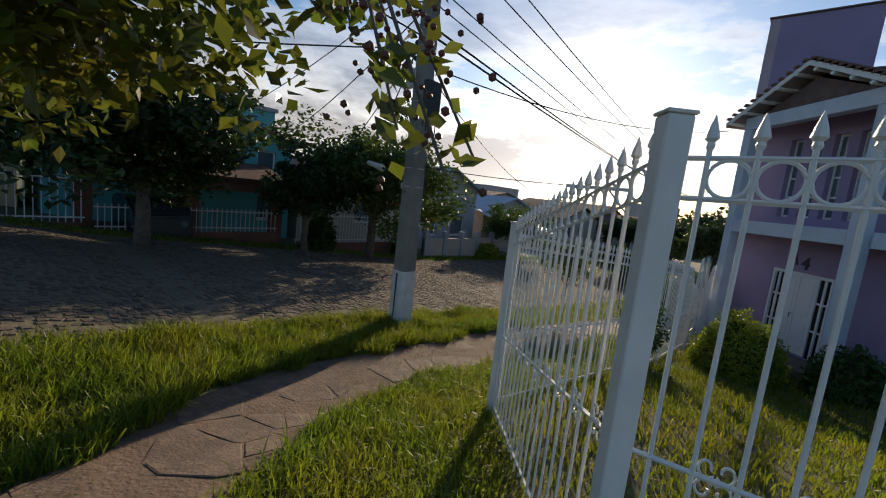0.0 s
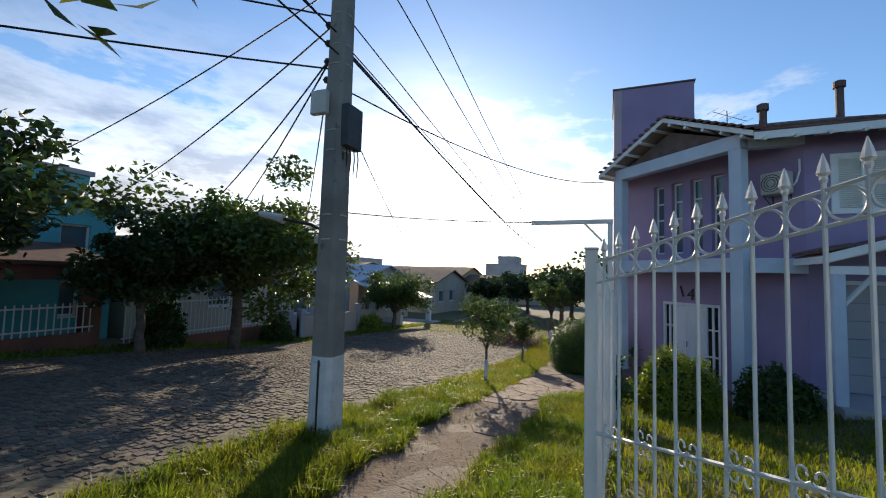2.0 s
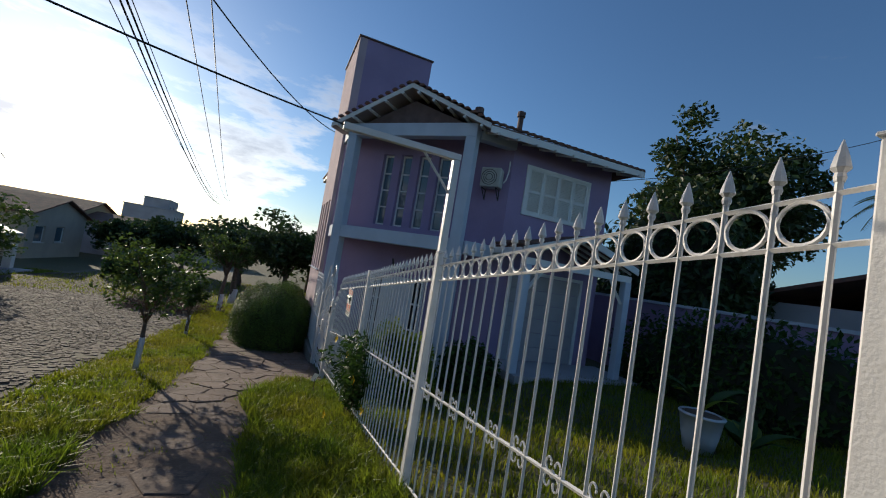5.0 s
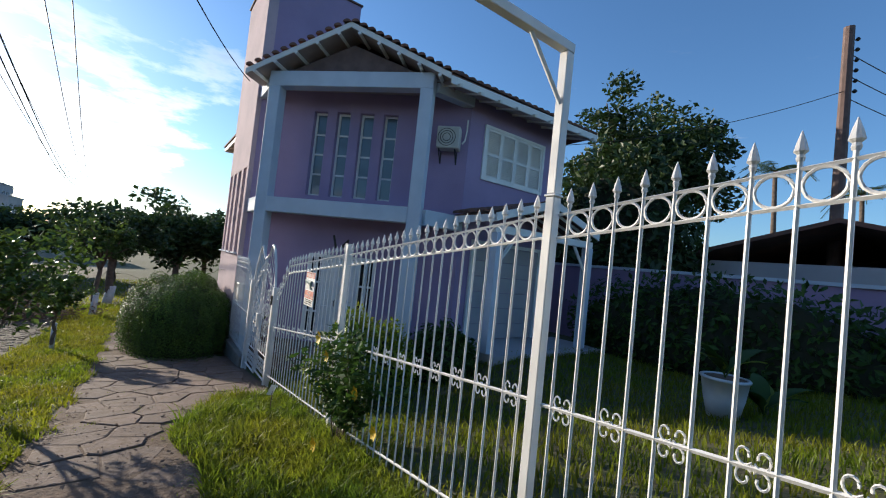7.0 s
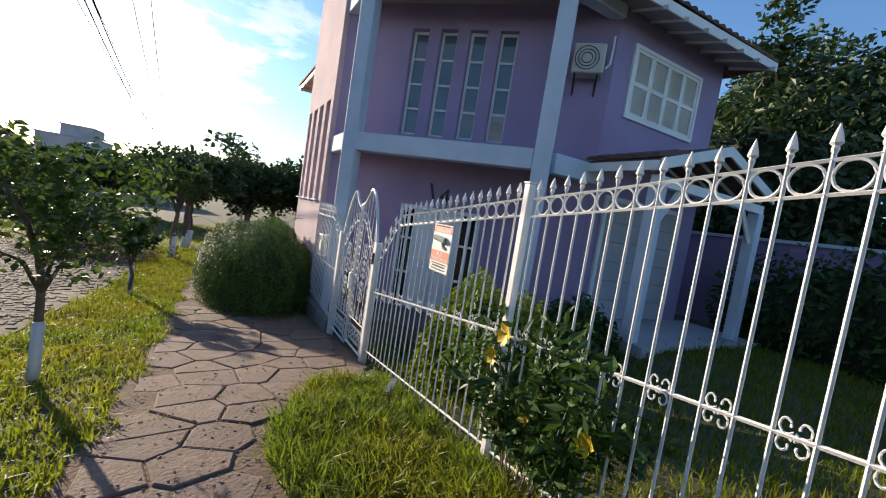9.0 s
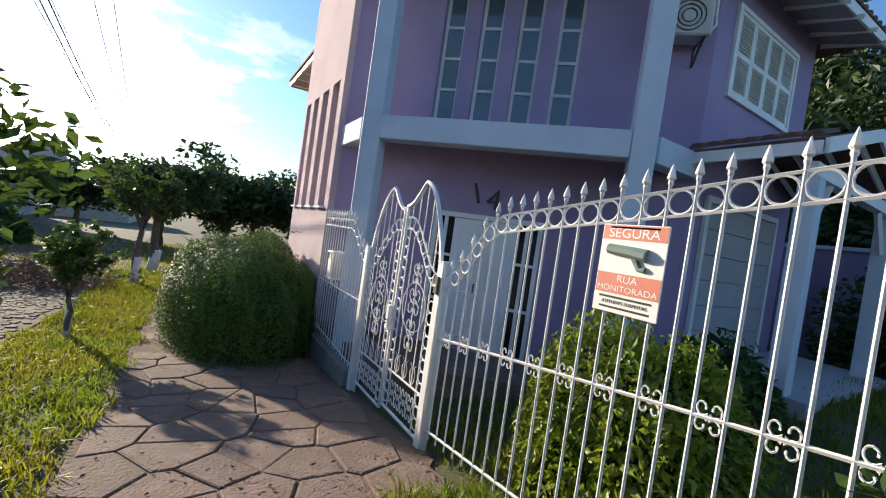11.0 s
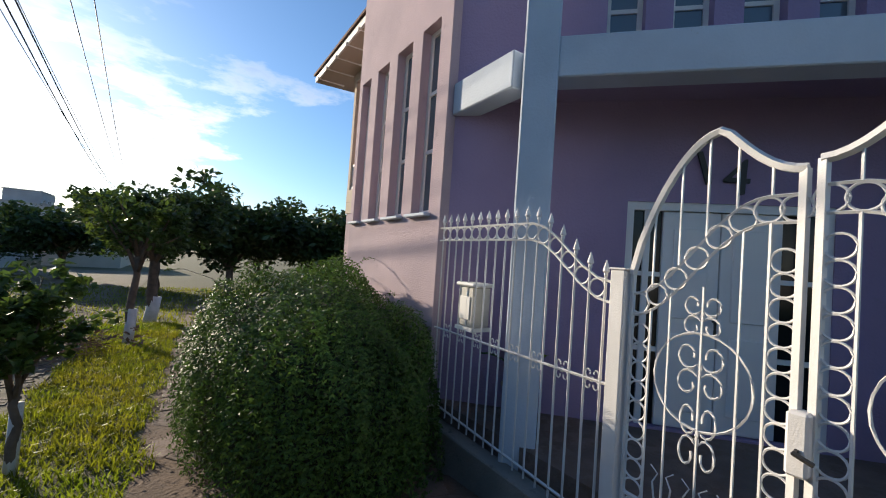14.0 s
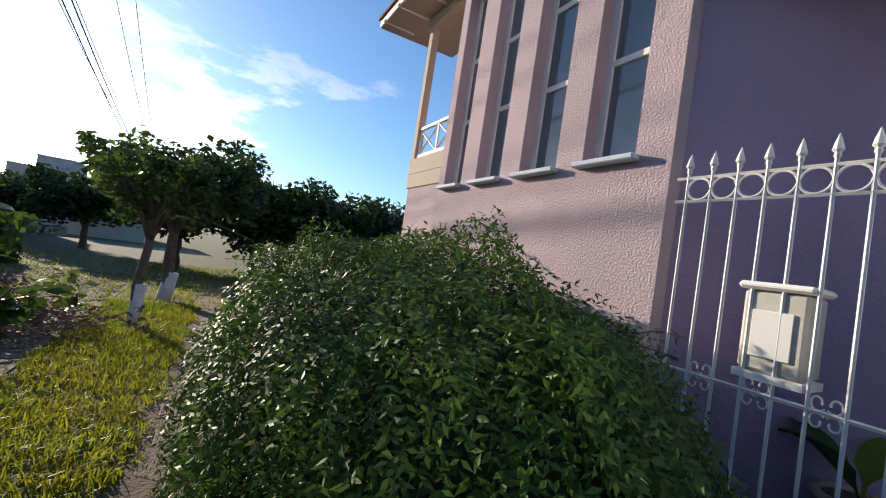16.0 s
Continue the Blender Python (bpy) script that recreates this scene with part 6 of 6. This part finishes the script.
# ---- garden wall and right-hand background ----
def build_right_side():
    w = thing("boundary_wall", (7.5, 9.0, 0.3), "lilac garden boundary wall in shade", "wall")
    part("wall", B(7.4, 2.6, 0.0, 7.6, 20.0, 2.35), M_LILAC, w)
    part("coping", B(7.35, 2.6, 2.352, 7.65, 20.0, 2.42), M_TRIM, w)
    n = simple_house("house", 10, 18, 4.0, 11.0, 0.3, 2.9, M_GREYW, M_TILE, "neighbouring house with a dark tiled roof", ridge=1.0)
    p = thing("utility_pole", (12.0, 8.0, 0.4), "brown utility pole behind the garden wall", "utility pole")
    part("shaft", T([(12.0, 8.0, 0.3), (12.0, 8.0, 9.35)], 0.16, 10, r2=0.12), M_WOOD, p)
    for k in range(6):
        part("insulator", lathe(bmesh.new(), [(0.03, 0), (0.06, 0.04), (0.03, 0.09)], (12.17, 7.85, 7.6 + 0.28 * k), 8), M_DARK, p)
    for zz in (7.5, 6.9, 6.3):
        wire((12.1, 8.0, zz + 1.2), (26, 5, zz + 2.5), 0.3, 0.014)
    wire((11.9, 8.0, 7.6), (5.6, 12.5, 5.3), 0.3, 0.010)


def build_palm(x, y, h, seed, s=1.0):
    rng = np.random.default_rng(seed)
    z = gz(x, y)
    p = thing("palm_tree", (x, y, z), "tall palm tree with drooping fronds", "palm tree")
    part("trunk", T([(x, y, z - 0.1), (x + 0.1, y, z + h * 0.5), (x + 0.05, y + 0.1, z + h)], 0.16 * s, 9, r2=0.10 * s), M_BARK, p, smooth=True)
    top = Vector((x + 0.05, y + 0.1, z + h))
    for k in range(15):
        a = math.tau * k / 15 + rng.uniform(-0.2, 0.2)
        o = Vector((math.cos(a), math.sin(a), 0))
        sd = Vector((-o.y, o.x, 0))
        L = rng.uniform(1.5, 2.1) * s
        up = rng.uniform(0.35, 1.0)
        bm = bmesh.new()
        c = lambda t: top + o * L * t + Vector((0, 0, L * (up * t - 0.95 * t * t)))
        for i in range(22):
            t = 0.12 + 0.88 * i / 22
            q = c(t)
            for sg in (-1, 1):
                ll = 0.38 * s * (1 - 0.6 * abs(t - 0.45))
                e = q + sd * sg * ll + o * ll * 0.5 - Vector((0, 0, 0.35 * ll))
                wv = o * 0.028 * s
                bm.faces.new([bm.verts.new(v) for v in (q - wv, q + wv, e)])
        tube(bm, [c(t) for t in np.linspace(0, 1, 7)], 0.018 * s, 4)
        part("frond", bm, M_LEAF, p)


def build_branch_pile():
    rng = np.random.default_rng(21)
    x0, y0 = -5.2, 22.0
    z = gz(x0, y0)
    b = thing("branch_pile", (x0, y0, z), "heap of cut dry brown branches by the road", "branches")
    bm = bmesh.new()
    for _ in range(420):
        a = rng.uniform(0, math.tau)
        r = rng.random() ** 0.6
        p = Vector((x0 + 1.5 * r * math.cos(a), y0 + 1.2 * r * math.sin(a), z + 0.02 + rng.random() * 0.75 * (1 - r * 0.8)))
        d = Vector((rng.normal(), rng.normal(), rng.normal() * 0.45 + 0.15)).normalized()
        L = rng.uniform(0.3, 0.9)
        tube(bm, [p - d * L / 2, p + Vector(rng.normal(0, 0.05, 3)), p + d * L / 2], 0.008, 3, r2=0.004)
    tagged(part("brushwood", bm, M_TWIG, b), kind="stuff")
    cs = np.array([(x0 + rng.normal(0, 0.7), y0 + rng.normal(0, 0.6), z + abs(rng.normal(0.2, 0.2))) for _ in range(40)])
    V, F = leaf_cloud(cs, np.full(40, 0.25), 1500, 0.06, rng)
    raw("dry_leaves", V, F, M_TWIG, b)


def build_near_canopy():
    """The broad-leaved tree whose branches hang over the path at the start."""
    rng = np.random.default_rng(8)
    x, y = -3.7, -0.9
    z = gz(x, y)
    t = thing("almond_tree", (x, y, z), "broad-leaved street tree with hanging twigs and small red pods", "tree")
    part("trunk", T([(x, y, z - 0.1), (x + 0.1, y + 0.1, z + 1.2), (x + 0.15, y + 0.2, z + 2.3)], 0.19, 10, r2=0.13), M_BARK, t, smooth=True)
    top = Vector((x + 0.15, y + 0.2, z + 2.3))
    ends = [Vector(v) for v in ((-2.6, 1.5, 4.2), (-1.6, 1.9, 4.1), (-0.9, 2.2, 4.2), (-1.4, 1.2, 4.7), (-3.4, 1.1, 4.3), (-5.2, 0.9, 4.3), (-4.4, 1.9, 4.2), (-4.6, 0.2, 4.6), (-5.8, -1.5, 4.6), (-2.0, -1.8, 4.8), (-3.0, 1.2, 5.2), (-2.2, 0.6, 4.4), (-2.2, 1.9, 3.55), (-2.6, 1.3, 3.45), (-3.0, 2.0, 3.75), (-2.1, 1.2, 3.65), (-3.6, 1.6, 3.6))]
    cs = []
    for e in ends:
        mid = top.lerp(e, 0.5) + Vector((0, 0, 0.4))
        b = [top, top.lerp(mid, 0.5) + Vector((0, 0, 0.15)), mid, mid.lerp(e, 0.5), e]
        part("limb", T(b, 0.055, 6, r2=0.012), M_BARK, t, smooth=True)
        cs += [np.array(mid.lerp(e, s)) + rng.normal(0, 0.2, 3) for s in (0.2, 0.5, 0.8, 1.0, 1.0)]
    V, F = leaf_cloud(np.array(cs), np.full(len(cs), 0.55), 9500, 0.095, rng, long=1.45, droop=0.5)
    raw("crown", V, F, M_LEAFN, t)
    for (ex, ey, ez) in ((0.42, 1.78, 2.90), (0.25, 1.78, 3.0), (0.34, 1.98, 2.96), (-0.3, 2.0, 3.4), (-0.7, 2.1, 3.6), (0.15, 1.9, 3.1)):
        e = Vector((ex, ey, ez))
        st = min(ends, key=lambda q: (q - e).length)
        pts = [st, st.lerp(e, 0.5) + Vector((0, 0, 0.15)), e]
        tw = part("twig", T(pts, 0.012, 5, r2=0.004), M_BARK, t)
        c2 = np.array([pts[1].lerp(e, s) for s in (0.0, 0.3, 0.6, 0.9)])
        V, F = leaf_cloud(c2, np.full(4, 0.13), 26, 0.055, rng, long=1.45, droop=0.6)
        raw("leaves", V, F, M_LEAFN, tw)
        bm = bmesh.new()
        for _ in range(26):
            q = pts[1].lerp(e, rng.random()) + Vector(rng.normal(0, 0.10, 3))
            r = bmesh.ops.create_icosphere(bm, subdivisions=1, radius=0.011)
            bmesh.ops.translate(bm, vec=q, verts=r["verts"])
        tagged(part("pod_cluster", bm, M_BERRY, tw), kind="stuff")


build_ground()
build_house()
build_carport()
build_ac()
build_fence()
build_lamp_arm()
build_gate()
build_sign()
build_wires(*build_pole())
build_far_side()
build_right_side()
build_branch_pile()
# trees and shrubs
for sx, sy, hh, sp, sd in ((-3.57, 11.75, 2.65, 0.80, 31), (-3.62, 16.7, 1.9, 0.38, 32)):
    build_tree("young_tree", (sx, sy), hh, sp, 0.042, 2600, 0.05, M_LEAF, sd, "young street tree with a whitewashed stem and round crown", fork=0.40, white=0.62, limbs=8, clump=0.30, group="street trees")
build_tree("street_tree", (-3.45, 22.8), 3.6, 1.1, 0.09, 3000, 0.075, M_LEAF, 33, "street tree with whitewashed foot and open crown", fork=0.52, white=0.8, lean=(0.03, 0.02), limbs=9, clump=0.22, group="street trees", squash=0.5)
build_tree("street_tree", (-3.3, 26.6), 4.3, 1.9, 0.16, 9000, 0.10, M_LEAFD, 34, "street tree with whitewashed foot and dark crown", fork=0.5, white=0.8, limbs=8, clump=0.3, group="street trees")
for k, (sx, sy, hh, sp) in enumerate(((-0.6, 35, 5.6, 2.9), (4.0, 35, 5.0, 3.0), (-3.8, 40, 5.6, 3.0), (8.5, 36, 4.6, 3.0), (-9, 47, 4.6, 3.0), (1.5, 41, 6.2, 3.4), (6.0, 41, 5.4, 3.2), (-14, 52, 4.5, 2.8))):
    build_tree("tree", (sx, sy), hh, sp, 0.22, 7000, 0.22, M_LEAFD, 40 + k, "dark leafy tree at the end of the street", fork=0.35, limbs=9, clump=0.36, group="far trees")
build_tree("tree", (-12.0, 11.7), 6.0, 3.1, 0.20, 24000, 0.11, M_LEAF, 50, "dense dark street tree across the road", fork=0.36, limbs=9, clump=0.34, group="trees across the road")
build_tree("tree", (-12.4, 9.0), 3.9, 1.4, 0.14, 9000, 0.11, M_LEAFD, 51, "dense dark street tree across the road", fork=0.36, limbs=8, clump=0.36, group="trees across the road")
build_tree("tree", (-11.4, 3.9), 4.6, 2.9, 0.20, 22000, 0.11, M_LEAFD, 52, "dense dark street tree across the road", fork=0.42, limbs=8, clump=0.34, group="trees across the road")
build_tree("tree", (-13.2, 24.6), 3.9, 2.0, 0.15, 9000, 0.11, M_LEAF, 53, "round green tree before the pale house", fork=0.3, limbs=8, clump=0.36, group="trees across the road")
build_tree("tree", (12.3, 13.4), 8.4, 2.7, 0.24, 22000, 0.13, M_LEAFD, 64, "large dark tree behind the house", fork=0.42, limbs=14, clump=0.36, squash=0.9)
build_palm(20.0, 11.5, 7.3, 61, 0.85)
build_palm(26.0, 9.6, 7.2, 62, 0.9)
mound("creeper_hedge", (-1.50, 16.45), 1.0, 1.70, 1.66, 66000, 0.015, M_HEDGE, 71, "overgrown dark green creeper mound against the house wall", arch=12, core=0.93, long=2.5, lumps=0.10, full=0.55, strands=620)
mound("shrub", (0.45, 11.0), 0.72, 0.75, 1.12, 12000, 0.032, M_LIMELEAF, 72, "yellow-green shrub behind the fence")
mound("shrub", (2.1, 11.2), 0.6, 0.5, 0.95, 3000, 0.05, M_BUSH, 73, "dark green shrub by the house")
mound("large_shrub", (9.6, 12.8), 1.85, 2.8, 5.6, 11000, 0.12, M_LEAFD, 84, "tall dark shrubbery behind the boundary wall")
mound("shrub", (6.7, 8.5), 0.6, 3.2, 1.9, 6000, 0.07, M_BUSH, 74, "dark hedge along the boundary wall", category="hedge")
mound("shrub", (-13.3, 14.9), 0.5, 0.6, 1.1, 1800, 0.07, M_BUSH, 75, "clipped bush before the railing")
mound("shrub", (-13.4, 10.3), 0.5, 0.6, 1.5, 1800, 0.07, M_BUSH, 76, "dark bush before the railing")
mound("shrub", (-13.5, 22.3), 0.6, 0.9, 0.9, 1800, 0.07, M_LIMELEAF, 77, "light green bush by the street wall")
mound("shrub", (-9.5, 34.0), 1.3, 1.3, 1.7, 3000, 0.1, M_BUSH, 78, "round bush beside the road")
build_allamanda()
build_pot(3.42, 7.30, gz(3.42, 7.30), 0.25, 0.46, M_POT, "pale blue-grey glazed pot on the lawn", 9, 81)
leafy(3.95, 7.05, gz(3.95, 7.05) - 0.02, 0.26, 13, 85, "yellow-green broad-leaved plant growing beside the pot")
build_pot(-0.1, 14.9, 0.03, 0.15, 0.28, M_TERRA, "small terracotta pot on the porch", 4, 82)
build_pot(2.2, 12.55, 0.03, 0.18, 0.34, M_TERRA, "terracotta pot beside the entrance", 10, 83)
build_near_canopy()
build_grass()
build_pavement()
build_road()
